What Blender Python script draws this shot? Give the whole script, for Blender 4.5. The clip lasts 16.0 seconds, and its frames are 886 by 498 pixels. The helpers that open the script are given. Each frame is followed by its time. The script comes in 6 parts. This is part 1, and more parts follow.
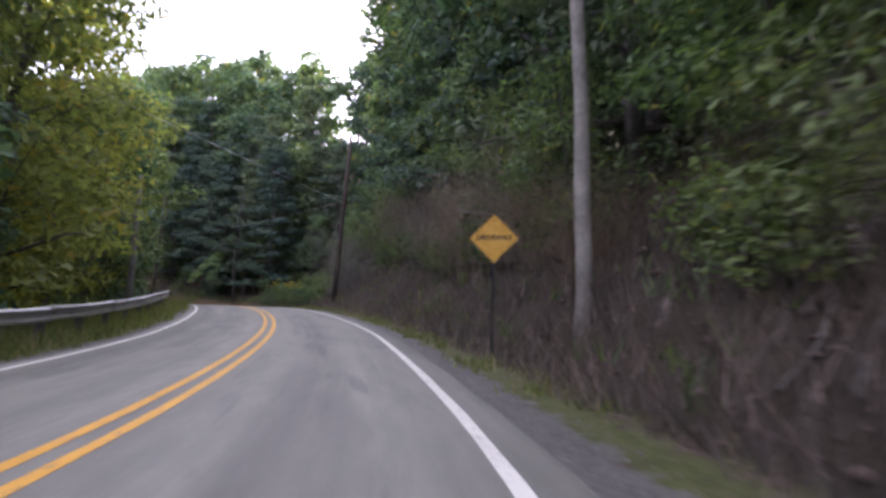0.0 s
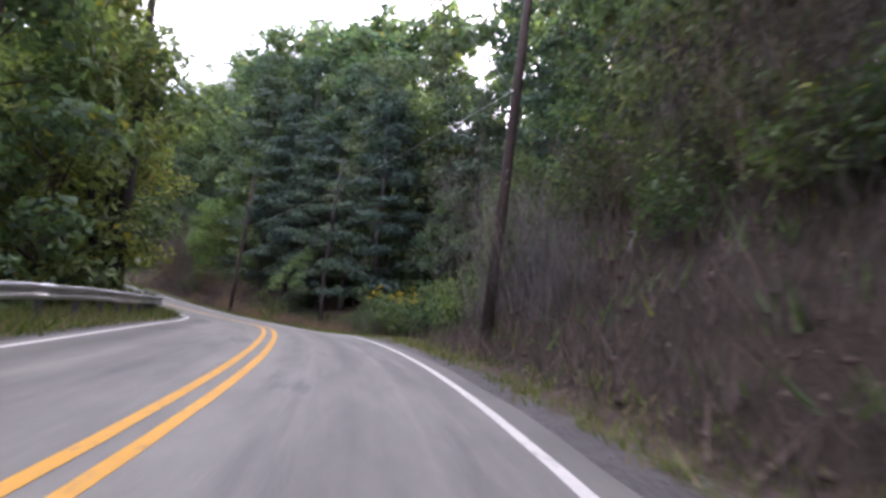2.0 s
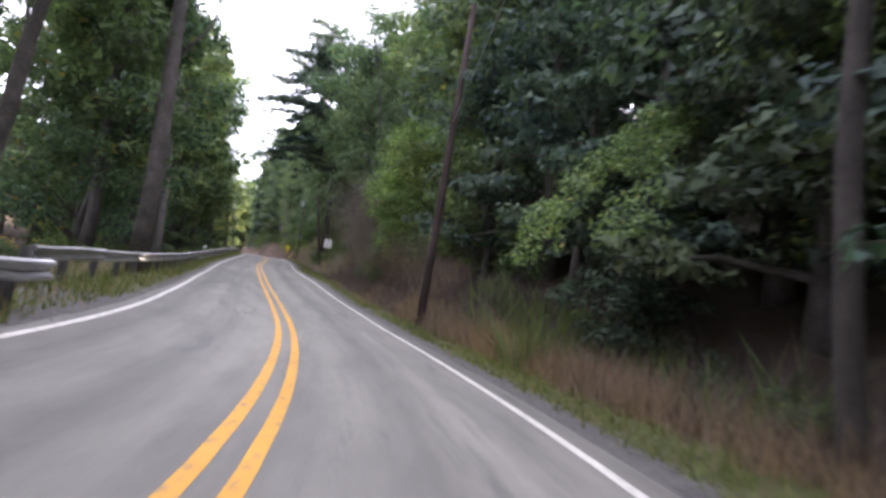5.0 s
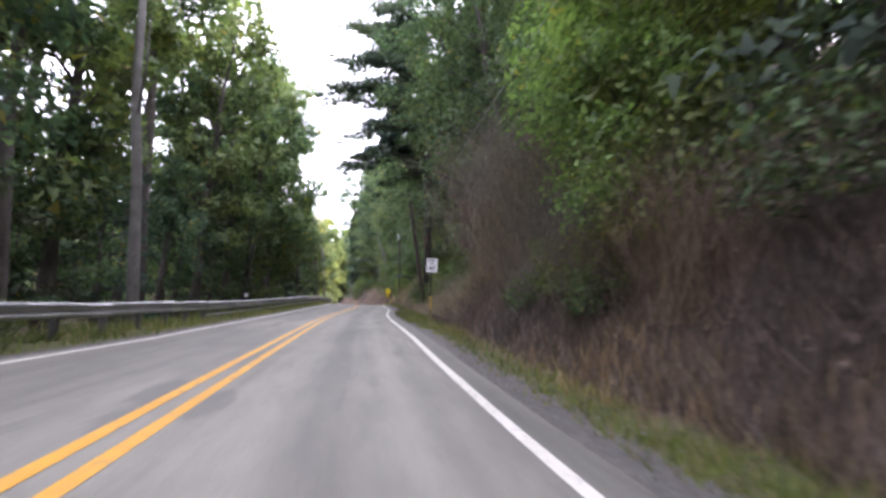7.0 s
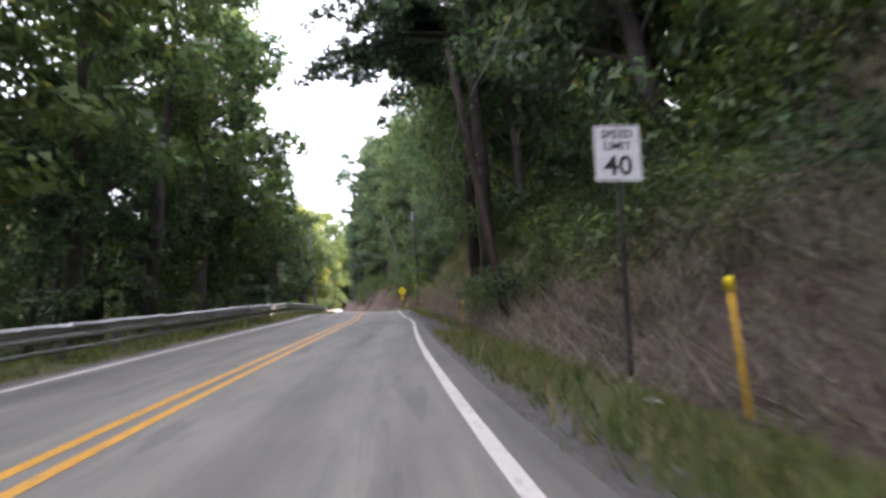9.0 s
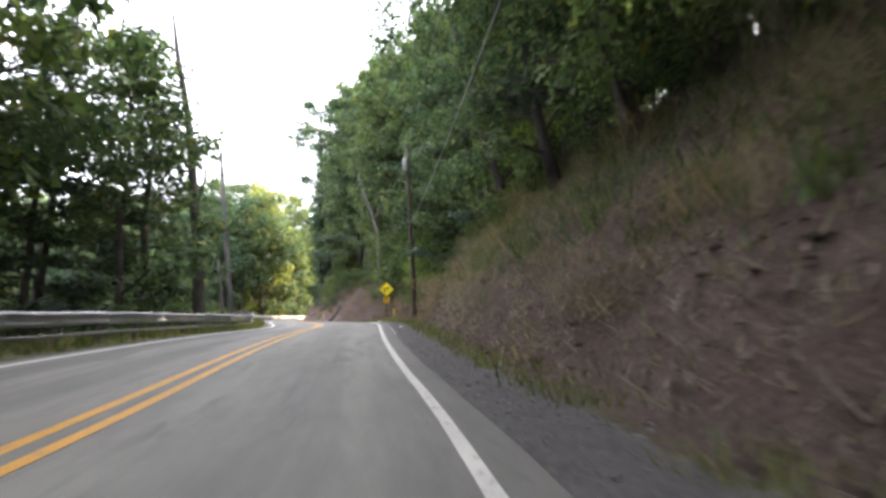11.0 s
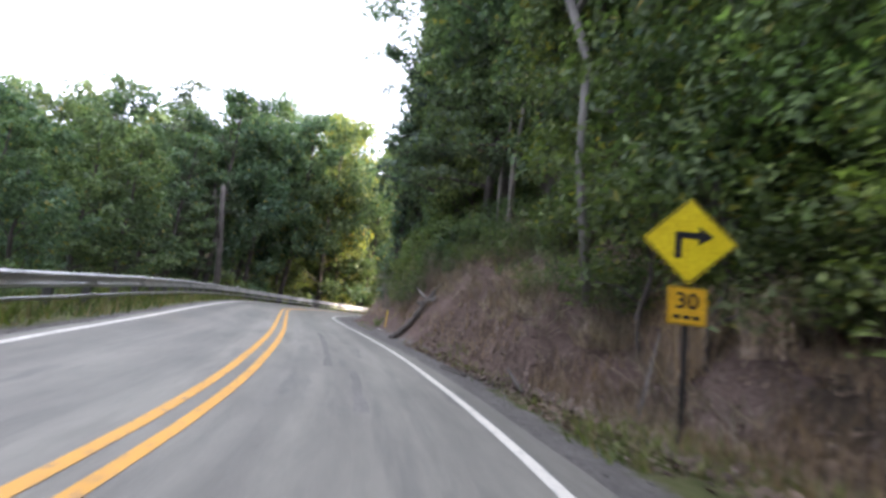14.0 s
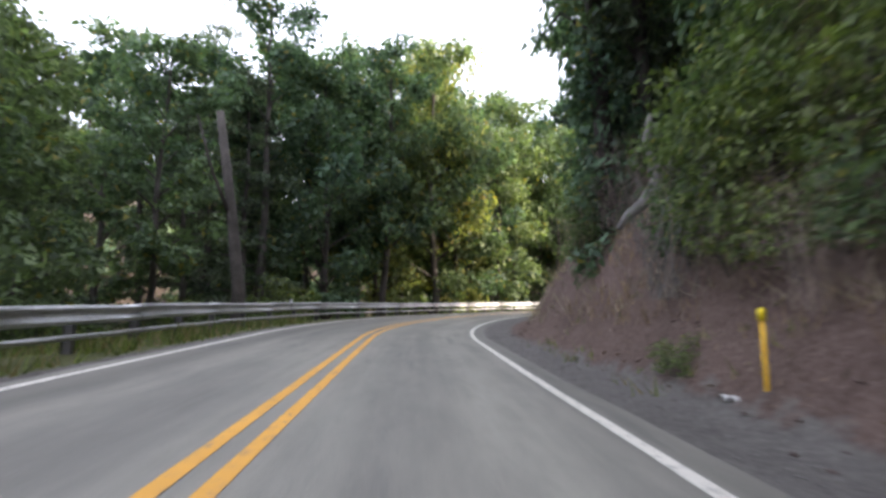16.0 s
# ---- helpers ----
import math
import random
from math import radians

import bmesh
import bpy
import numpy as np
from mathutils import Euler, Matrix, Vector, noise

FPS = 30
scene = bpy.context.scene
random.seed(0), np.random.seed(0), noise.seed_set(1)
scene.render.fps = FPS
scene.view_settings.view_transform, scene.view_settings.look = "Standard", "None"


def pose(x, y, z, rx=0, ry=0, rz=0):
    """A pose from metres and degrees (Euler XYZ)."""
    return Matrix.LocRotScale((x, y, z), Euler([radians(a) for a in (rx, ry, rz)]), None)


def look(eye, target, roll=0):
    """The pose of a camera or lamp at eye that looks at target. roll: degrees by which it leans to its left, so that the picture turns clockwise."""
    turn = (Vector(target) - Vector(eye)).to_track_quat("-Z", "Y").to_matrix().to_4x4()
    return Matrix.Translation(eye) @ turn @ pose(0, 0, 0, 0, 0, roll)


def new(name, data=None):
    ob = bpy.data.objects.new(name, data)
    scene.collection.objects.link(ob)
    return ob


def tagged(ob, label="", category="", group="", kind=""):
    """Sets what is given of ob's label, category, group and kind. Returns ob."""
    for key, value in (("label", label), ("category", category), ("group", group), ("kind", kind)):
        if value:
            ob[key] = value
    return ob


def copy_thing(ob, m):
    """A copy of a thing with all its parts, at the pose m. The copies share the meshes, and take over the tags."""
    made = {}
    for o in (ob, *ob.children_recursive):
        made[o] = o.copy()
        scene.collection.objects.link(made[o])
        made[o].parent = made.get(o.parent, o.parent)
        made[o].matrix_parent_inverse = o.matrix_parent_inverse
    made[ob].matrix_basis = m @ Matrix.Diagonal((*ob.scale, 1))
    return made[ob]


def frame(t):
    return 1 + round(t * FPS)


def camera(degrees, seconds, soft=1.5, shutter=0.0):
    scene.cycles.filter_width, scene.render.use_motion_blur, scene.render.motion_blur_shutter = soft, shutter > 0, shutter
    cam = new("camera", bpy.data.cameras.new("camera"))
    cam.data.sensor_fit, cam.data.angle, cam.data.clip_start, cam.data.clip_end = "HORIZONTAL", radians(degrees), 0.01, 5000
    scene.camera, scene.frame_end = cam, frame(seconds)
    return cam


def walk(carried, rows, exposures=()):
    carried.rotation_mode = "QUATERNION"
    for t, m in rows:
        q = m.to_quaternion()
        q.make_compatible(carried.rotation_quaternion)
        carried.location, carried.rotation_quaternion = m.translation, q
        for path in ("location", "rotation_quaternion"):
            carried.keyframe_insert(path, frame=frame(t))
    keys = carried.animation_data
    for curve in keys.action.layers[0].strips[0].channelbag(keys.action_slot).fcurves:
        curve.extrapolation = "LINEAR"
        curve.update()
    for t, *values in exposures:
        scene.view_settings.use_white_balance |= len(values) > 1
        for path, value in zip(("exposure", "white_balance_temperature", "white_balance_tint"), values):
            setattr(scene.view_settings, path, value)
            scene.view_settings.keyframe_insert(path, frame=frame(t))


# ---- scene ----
cam = camera(83.1, 16.0, soft=3.0, shutter=0.28)
# seconds, place, heading to the left of +y, tilt, lean to the left
DRIVE = (
    (0, 2.267, 0.135, 1.085, 1.35, 6.38, 1.84),
    (0.5, 1.327, 5.197, 1.059, 4.5, 6.89, 4.2),
    (1, 0.108, 10.104, 1.132, 8.22, 7.67, 4.87),
    (1.5, -1.354, 14.795, 1.228, 11.7, 8.07, 5.28),
    (2, -3.077, 19.318, 1.379, 15.7, 8.18, 5.18),
    (2.5, -5.065, 23.824, 1.516, 19.21, 8.52, 5.45),
    (3, -7.425, 28.211, 1.69, 23.69, 8.52, 8.02),
    (3.5, -10.135, 32.316, 1.731, 28.77, 6.68, 8.85),
    (4, -13.007, 36.123, 1.635, 33.44, 6.85, 7.56),
    (4.5, -16.122, 39.737, 1.519, 37.32, 5.68, 7.38),
    (5, -19.501, 43.024, 1.45, 41.73, 6.25, 7.77),
    (5.5, -22.936, 46.087, 1.366, 45.84, 6.61, 7.01),
    (6, -26.486, 48.776, 1.432, 49.26, 7.48, 5.2),
    (6.5, -30.24, 51.258, 1.576, 51.9, 8.51, 3.04),
    (7, -34.279, 53.602, 1.819, 53.68, 9.38, 1.23),
    (7.5, -38.75, 55.953, 2.175, 54.51, 9.74, 0.47),
    (8, -43.354, 58.549, 2.505, 54.82, 10.47, 0.53),
    (8.5, -48.003, 61.126, 2.857, 55.34, 10.15, -0.93),
    (9, -52.707, 63.71, 3.185, 54.58, 9.31, -1.92),
    (9.5, -57.585, 66.354, 3.566, 53.81, 9.36, -1.9),
    (10, -62.688, 69.299, 3.905, 53.12, 9.48, -1.84),
    (10.5, -67.849, 72.404, 4.274, 52.67, 9.62, -1.78),
    (11, -72.919, 75.528, 4.651, 52.61, 9.74, -1.73),
    (11.5, -77.996, 78.384, 4.984, 53.08, 9.79, -1.71),
    (12, -82.819, 80.959, 5.329, 53.88, 10.35, 0.78),
    (12.5, -87.354, 83.511, 5.729, 55.64, 9.81, 2.22),
    (13, -91.921, 85.776, 6.036, 56.94, 9.53, 2.87),
    (13.5, -96.686, 87.966, 6.328, 60.22, 9.49, 6),
    (14, -101.295, 89.629, 6.635, 64.39, 9.75, 7.5),
    (14.5, -105.91, 91.044, 6.748, 68.7, 8.54, 7.05),
    (15, -110.331, 92.156, 6.945, 72.21, 9.75, 5.56),
    (15.5, -114.862, 93.104, 7.179, 75.24, 9.23, 3.46),
    (16, -119.194, 93.718, 7.363, 76.88, 7.99, -0.72),
)


def aim(x, y, z, heading, tilt, lean):
    a, b = radians(heading), radians(tilt)
    ahead = Vector((-math.sin(a) * math.cos(b), math.cos(a) * math.cos(b), math.sin(b)))
    eye = Vector((x, y, z))
    return look(eye, eye + 10 * ahead, lean)


walk(cam, [(t, aim(*rest)) for t, *rest in DRIVE], [(0, 1.95, 5850, 31), (0.5, 2.18, 5850, 31), (2.5, 2.36, 5950, 32), (3.5, 2.54, 5880, 32), (4.5, 2.24, 6000, 28), (5, 2.44, 6050, 28), (7.5, 2.68, 6100, 28), (9, 2.44, 6150, 25), (11.5, 2.6, 6300, 20), (12.5, 2.32, 6300, 20), (13.5, 2.14, 6040, 20), (15, 1.9, 5870, 19), (16, 1.74, 5990, 19)])

# ---- light ----
SUN_AZ, SUN_EL = 20.0, 30.0  # degrees right of +y, above the horizon
world = bpy.data.worlds.new("world")
scene.world = world
world.use_nodes = True
wn, wl = world.node_tree.nodes, world.node_tree.links
sky = wn.new("ShaderNodeTexSky")
sky.sky_type = "NISHITA"
sky.sun_disc = False
sky.sun_elevation, sky.sun_rotation = radians(SUN_EL), radians(SUN_AZ)
sky.air_density, sky.dust_density, sky.ozone_density = 1.0, 6.0, 1.0
veil = wn.new("ShaderNodeMix")  # thin bright cloud over the blue
veil.data_type = "RGBA"
veil.inputs[0].default_value = 0.62
veil.inputs[7].default_value = (9.6, 9.9, 10.0, 1)
wl.new(sky.outputs[0], veil.inputs[6])
wl.new(veil.outputs[2], wn["Background"].inputs[0])
wn["Background"].inputs[1].default_value = 0.13
sun = new("sun", bpy.data.lights.new("sun", "SUN"))
sun.data.energy, sun.data.angle, sun.data.color = 4.2, radians(2.0), (1.0, 0.86, 0.62)
a, b = radians(SUN_AZ), radians(SUN_EL)
sun.matrix_world = look((60, 120, 90), (60 - math.sin(a) * math.cos(b), 120 - math.cos(a) * math.cos(b), 90 - math.sin(b)))


# ---- materials ----
def material(name, rough=0.8, metal=0.0, spec=0.3):
    m = bpy.data.materials.new(name)
    m.use_nodes = True
    p = m.node_tree.nodes["Principled BSDF"]
    p.inputs["Roughness"].default_value = rough
    p.inputs["Metallic"].default_value = metal
    p.inputs["Specular IOR Level"].default_value = spec
    return m, m.node_tree.nodes, m.node_tree.links, p


def noise_tex(nodes, links, scale, detail=4.0, vec=None, rough=0.55):
    n = nodes.new("ShaderNodeTexNoise")
    n.inputs["Scale"].default_value, n.inputs["Detail"].default_value, n.inputs["Roughness"].default_value = scale, detail, rough
    if vec is not None:
        links.new(vec, n.inputs["Vector"])
    return n.outputs["Fac"]


def ramp(nodes, links, fac, *stops):
    r = nodes.new("ShaderNodeValToRGB")
    el = r.color_ramp.elements
    while len(el) < len(stops):
        el.new(0.5)
    for e, (pos, col) in zip(el, stops):
        e.position, e.color = pos, (*col, 1)
    links.new(fac, r.inputs[0])
    return r.outputs[0]


def mix(nodes, links, fac, a, b, mode="MIX"):
    m = nodes.new("ShaderNodeMix")
    m.data_type, m.blend_type = "RGBA", mode
    for v, i in ((fac, 0), (a, 6), (b, 7)):
        if isinstance(v, (int, float)):
            m.inputs[i].default_value = v
        elif isinstance(v, tuple):
            m.inputs[i].default_value = (*v, 1)
        else:
            links.new(v, m.inputs[i])
    return m.outputs[2]


def bump(nodes, links, p, height, strength, dist):
    b_ = nodes.new("ShaderNodeBump")
    b_.inputs["Strength"].default_value, b_.inputs["Distance"].default_value = strength, dist
    links.new(height, b_.inputs["Height"])
    links.new(b_.outputs[0], p.inputs["Normal"])


def position(nodes):
    return nodes.new("ShaderNodeNewGeometry").outputs["Position"]


def mapped(nodes, links, vec, scale):
    m = nodes.new("ShaderNodeMapping")
    m.inputs["Scale"].default_value = scale
    links.new(vec, m.inputs["Vector"])
    return m.outputs[0]


def two_scale(name, dark, mid, light, big, small, rough=0.9, bump_d=0.03, metal=0.0, spec=0.25, bump_s=0.6):
    """A surface whose colour varies at two sizes, with relief."""
    m, n, l, p = material(name, rough, metal, spec)
    pos = position(n)
    f1 = noise_tex(n, l, big, 3.0, pos)
    f2 = noise_tex(n, l, small, 6.0, pos, 0.7)
    c1 = ramp(n, l, f1, (0.32, dark), (0.5, mid), (0.68, light))
    c2 = ramp(n, l, f2, (0.3, tuple(0.45 * v for v in mid)), (0.7, tuple(min(1, 1.5 * v) for v in mid)))
    l.new(mix(n, l, 0.5, c1, c2), p.inputs["Base Color"])
    if bump_d:
        bump(n, l, p, f2, bump_s, bump_d)
    return m


def asphalt_material():
    m, n, l, p = material("asphalt", 0.75, 0.0, 0.35)
    uv = n.new("ShaderNodeUVMap").outputs[0]
    streak = noise_tex(n, l, 1.0, 3.0, mapped(n, l, uv, (1.7, 0.045, 1)))
    patch = noise_tex(n, l, 1.0, 4.0, mapped(n, l, uv, (0.35, 0.11, 1)), 0.6)
    stain = noise_tex(n, l, 1.0, 5.0, mapped(n, l, uv, (1.5, 0.14, 1)), 0.65)
    grain = noise_tex(n, l, 70.0, 3.0, uv, 0.7)
    blotch = noise_tex(n, l, 1.0, 6.0, mapped(n, l, uv, (2.2, 0.5, 1)), 0.7)
    base = ramp(n, l, streak, (0.34, (0.124, 0.119, 0.112)), (0.5, (0.221, 0.211, 0.197)), (0.66, (0.309, 0.291, 0.268)))
    base = mix(n, l, 0.5, base, ramp(n, l, patch, (0.36, (0.134, 0.129, 0.122)), (0.48, (0.216, 0.206, 0.192)), (0.62, (0.299, 0.282, 0.261))))
    base = mix(n, l, ramp(n, l, stain, (0.56, (0, 0, 0)), (0.68, (0.7, 0.7, 0.7))), base, (0.103, 0.10, 0.100))
    base = mix(n, l, 0.35, base, ramp(n, l, grain, (0.3, (0.093, 0.09, 0.085)), (0.7, (0.330, 0.314, 0.291))))
    base = mix(n, l, 1.0, base, ramp(n, l, blotch, (0.36, (0.88, 0.88, 0.88)), (0.5, (1, 1, 1)), (0.64, (1.10, 1.10, 1.095))), "MULTIPLY")
    sep = n.new("ShaderNodeSeparateXYZ")
    l.new(uv, sep.inputs[0])
    wander = n.new("ShaderNodeMath")
    wander.operation = "MULTIPLY_ADD"
    wander.inputs[1].default_value = 0.05
    l.new(patch, wander.inputs[0])
    across = n.new("ShaderNodeMapRange")
    across.inputs["From Min"].default_value, across.inputs["From Max"].default_value = -3.0, 3.6
    l.new(sep.outputs[0], across.inputs[0])
    l.new(across.outputs[0], wander.inputs[2])
    lanes = [(-2.8, 0.86), (-2.35, 0.68), (-1.75, 1.0), (-1.1, 0.88), (-0.5, 1.04), (0.5, 1.02), (1.0, 0.98), (1.45, 0.82), (2.1, 1.06), (2.85, 0.95), (3.2, 0.72)]
    base = mix(n, l, 1.0, base, ramp(n, l, wander.outputs[0], *[((d_ + 3.0) / 6.6 + 0.025, (v_ * 0.88, v_ * 0.875, v_ * 0.81)) for d_, v_ in lanes]), "MULTIPLY")
    damp = noise_tex(n, l, 1.0, 4.0, mapped(n, l, uv, (1.1, 0.22, 1)), 0.55)
    base = mix(n, l, ramp(n, l, damp, (0.625, (0, 0, 0)), (0.66, (0.42, 0.42, 0.42))), base, (0.09, 0.086, 0.082))
    l.new(base, p.inputs["Base Color"])
    bump(n, l, p, grain, 0.35, 0.008)
    return m


def paint_material(name, col, worn):
    m, n, l, p = material(name, 0.6, 0.0, 0.3)
    pos = position(n)
    w = noise_tex(n, l, 9.0, 6.0, pos, 0.75)
    g = noise_tex(n, l, 1.3, 3.0, pos)
    c = mix(n, l, 0.5, col, ramp(n, l, g, (0.3, tuple(0.7 * v for v in col)), (0.7, col)))
    l.new(mix(n, l, ramp(n, l, w, (0.54, (0, 0, 0)), (0.68, (worn, worn, worn))), c, (0.14, 0.137, 0.135)), p.inputs["Base Color"])
    bump(n, l, p, w, 0.3, 0.004)
    return m


def leaf_material(name, dark, light, odd, odd_share, trans=0.35):
    m = bpy.data.materials.new(name)
    m.use_nodes = True
    n, l = m.node_tree.nodes, m.node_tree.links
    n.remove(n["Principled BSDF"])
    isl = n.new("ShaderNodeNewGeometry").outputs["Random Per Island"]
    obj = n.new("ShaderNodeObjectInfo").outputs["Random"]
    col = ramp(n, l, isl, (0.0, dark), (0.75, light), (1.0, tuple(min(1, 1.3 * v) for v in light)))
    tint = ramp(n, l, obj, (0.0, (0.66, 0.80, 0.86)), (0.5, (0.96, 1.0, 0.95)), (1.0, (1.14, 1.08, 0.84)))
    col = mix(n, l, 1.0, col, tint, "MULTIPLY")
    drift = noise_tex(n, l, 0.16, 3.0, position(n), 0.6)
    col = mix(n, l, 1.0, col, ramp(n, l, drift, (0.34, (0.70, 0.78, 0.84)), (0.5, (1, 1, 1)), (0.66, (1.18, 1.14, 0.94))), "MULTIPLY")
    pick = n.new("ShaderNodeMath")
    pick.operation = "GREATER_THAN"
    pick.inputs[1].default_value = 1.0 - odd_share
    white = n.new("ShaderNodeTexWhiteNoise")
    white.noise_dimensions = "1D"
    l.new(isl, white.inputs["W"])
    l.new(white.outputs["Value"], pick.inputs[0])
    col = mix(n, l, pick.outputs[0], col, odd)
    d = n.new("ShaderNodeBsdfDiffuse")
    t = n.new("ShaderNodeBsdfTranslucent")
    g = n.new("ShaderNodeBsdfGlossy")
    g.inputs["Roughness"].default_value = 0.55
    g.inputs["Color"].default_value = (0.5, 0.5, 0.5, 1)
    l.new(col, d.inputs[0])
    l.new(mix(n, l, 1.0, col, (1.0, 1.15, 0.55), "MULTIPLY"), t.inputs[0])
    ms = n.new("ShaderNodeMixShader")
    ms.inputs[0].default_value = trans
    l.new(d.outputs[0], ms.inputs[1])
    l.new(t.outputs[0], ms.inputs[2])
    m2 = n.new("ShaderNodeMixShader")
    m2.inputs[0].default_value = 0.03
    l.new(ms.outputs[0], m2.inputs[1])
    l.new(g.outputs[0], m2.inputs[2])
    l.new(m2.outputs[0], n["Material Output"].inputs[0])
    return m


ASPHALT = asphalt_material()
WHITE_LINE = paint_material("white_line_paint", (0.64, 0.605, 0.54), 0.9)
YELLOW_LINE = paint_material("yellow_line_paint", (0.66, 0.33, 0.045), 0.85)
def ground_material():
    """Bare earth, turf, grit and leaf mould (which also carries bank shade), laid by the cover of the ground and broken
    up by noise.
    """
    m, n, l, p = material("ground_cover", 0.95, 0.0, 0.2)
    pos = position(n)
    big, mid, fine = noise_tex(n, l, 0.7, 3.0, pos), noise_tex(n, l, 3.2, 5.0, pos, 0.65), noise_tex(n, l, 15.0, 6.0, pos, 0.75)
    at = n.new("ShaderNodeAttribute")
    at.attribute_name = "cover"
    sep = n.new("ShaderNodeSeparateColor")
    l.new(at.outputs["Color"], sep.inputs[0])

    def share(channel, contrast=0.22):
        add = n.new("ShaderNodeMath")
        add.operation = "MULTIPLY_ADD"
        add.inputs[1].default_value = 1.1
        l.new(mid, add.inputs[0])
        l.new(sep.outputs[channel], add.inputs[2])
        return ramp(n, l, add.outputs[0], (1.0 - contrast, (0, 0, 0)), (1.0, (1, 1, 1)))

    earth = mix(n, l, 0.55, ramp(n, l, big, (0.3, (0.072, 0.045, 0.037)), (0.5, (0.143, 0.092, 0.076)), (0.7, (0.202, 0.139, 0.117))), ramp(n, l, fine, (0.3, (0.026, 0.019, 0.018)), (0.5, (0.123, 0.092, 0.079)), (0.72, (0.264, 0.207, 0.176))))
    turf = mix(n, l, 0.5, ramp(n, l, mid, (0.34, (0.053, 0.070, 0.018)), (0.5, (0.114, 0.123, 0.044)), (0.64, (0.176, 0.136, 0.097))), ramp(n, l, fine, (0.3, (0.026, 0.035, 0.012)), (0.7, (0.150, 0.158, 0.062))))
    grit = mix(n, l, 0.5, ramp(n, l, mid, (0.3, (0.097, 0.088, 0.084)), (0.7, (0.176, 0.163, 0.150))), ramp(n, l, fine, (0.3, (0.053, 0.048, 0.044)), (0.7, (0.264, 0.246, 0.229))))
    mould_shade = mix(n, l, 0.5, ramp(n, l, big, (0.3, (0.026, 0.021, 0.016)), (0.7, (0.062, 0.046, 0.032))), ramp(n, l, fine, (0.3, (0.013, 0.011, 0.009)), (0.7, (0.097, 0.070, 0.048))))
    c = mix(n, l, share("Blue"), earth, mould_shade)
    c = mix(n, l, share("Red"), c, turf)
    c = mix(n, l, share("Green"), c, grit)
    l.new(c, p.inputs["Base Color"])
    bump(n, l, p, fine, 0.8, 0.10)
    return m


GROUND = ground_material()
BARK = two_scale("grey_bark", (0.035, 0.03, 0.027), (0.085, 0.075, 0.068), (0.15, 0.135, 0.12), 1.5, 11.0, 0.95, 0.03)
DARK_BARK = two_scale("dark_bark", (0.016, 0.014, 0.013), (0.042, 0.036, 0.032), (0.075, 0.066, 0.058), 1.5, 11.0, 0.95, 0.03)
PALE_BARK = two_scale("pale_bark", (0.11, 0.10, 0.09), (0.22, 0.20, 0.18), (0.36, 0.33, 0.30), 1.2, 8.0, 0.9, 0.02)
POLE_WOOD = two_scale("creosoted_wood", (0.022, 0.016, 0.014), (0.048, 0.034, 0.030), (0.085, 0.062, 0.054), 1.5, 14.0, 0.9, 0.01)
GREY_WOOD = two_scale("weathered_wood", (0.08, 0.075, 0.07), (0.16, 0.15, 0.14), (0.24, 0.23, 0.215), 1.5, 14.0, 0.9, 0.01)
STEEL = two_scale("galvanised_steel", (0.27, 0.275, 0.28), (0.42, 0.42, 0.42), (0.56, 0.555, 0.55), 1.2, 18.0, 0.46, 0.003, 0.8, 0.5, 0.2)
POST_STEEL = two_scale("dull_post_steel", (0.06, 0.06, 0.065), (0.13, 0.125, 0.125), (0.22, 0.20, 0.19), 1.5, 15.0, 0.7, 0.003, 0.6)
DARK_STEEL = two_scale("dark_post_steel", (0.02, 0.02, 0.02), (0.045, 0.042, 0.04), (0.08, 0.07, 0.065), 2.0, 20.0, 0.7, 0.002, 0.3)
SIGN_OLD = two_scale("faded_yellow_sign", (0.42, 0.22, 0.03), (0.55, 0.30, 0.045), (0.62, 0.38, 0.08), 4.0, 25.0, 0.5, 0.0)
SIGN_YELLOW = two_scale("bright_yellow_sign", (0.80, 0.55, 0.01), (0.88, 0.62, 0.012), (0.92, 0.68, 0.02), 4.0, 25.0, 0.4, 0.0)
SIGN_AMBER = two_scale("amber_sign", (0.70, 0.36, 0.015), (0.78, 0.42, 0.02), (0.82, 0.48, 0.03), 4.0, 25.0, 0.45, 0.0)
SIGN_WHITE = two_scale("white_sign", (0.60, 0.58, 0.57), (0.72, 0.70, 0.69), (0.80, 0.79, 0.78), 4.0, 25.0, 0.45, 0.0)
SIGN_BLACK = two_scale("black_sign_paint", (0.012, 0.012, 0.014), (0.02, 0.02, 0.022), (0.03, 0.03, 0.03), 4.0, 25.0, 0.5, 0.0)
WIRE = two_scale("pale_cable", (0.20, 0.20, 0.20), (0.30, 0.30, 0.30), (0.4, 0.4, 0.4), 1.0, 8.0, 0.6, 0.0)
LEAF = leaf_material("broad_leaf", (0.056, 0.084, 0.055), (0.172, 0.226, 0.138), (0.27, 0.24, 0.07), 0.03, 0.45)
# warm sunlight on the leaves is put into this yellower, lighter colour
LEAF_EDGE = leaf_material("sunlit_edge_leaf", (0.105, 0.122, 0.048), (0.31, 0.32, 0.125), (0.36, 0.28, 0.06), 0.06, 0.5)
# sapling green raised in brightness: the light on these leaves is in the colour
LEAF_LIT = leaf_material("lit_sapling_leaf", (0.095, 0.135, 0.050), (0.27, 0.345, 0.13), (0.30, 0.28, 0.07), 0.04, 0.5)
LEAF_DARK = leaf_material("hemlock_leaf", (0.036, 0.052, 0.045), (0.108, 0.140, 0.106), (0.11, 0.13, 0.06), 0.02, 0.3)
LEAF_BUSH = leaf_material("bush_leaf", (0.046, 0.070, 0.034), (0.146, 0.188, 0.086), (0.24, 0.23, 0.06), 0.04, 0.4)
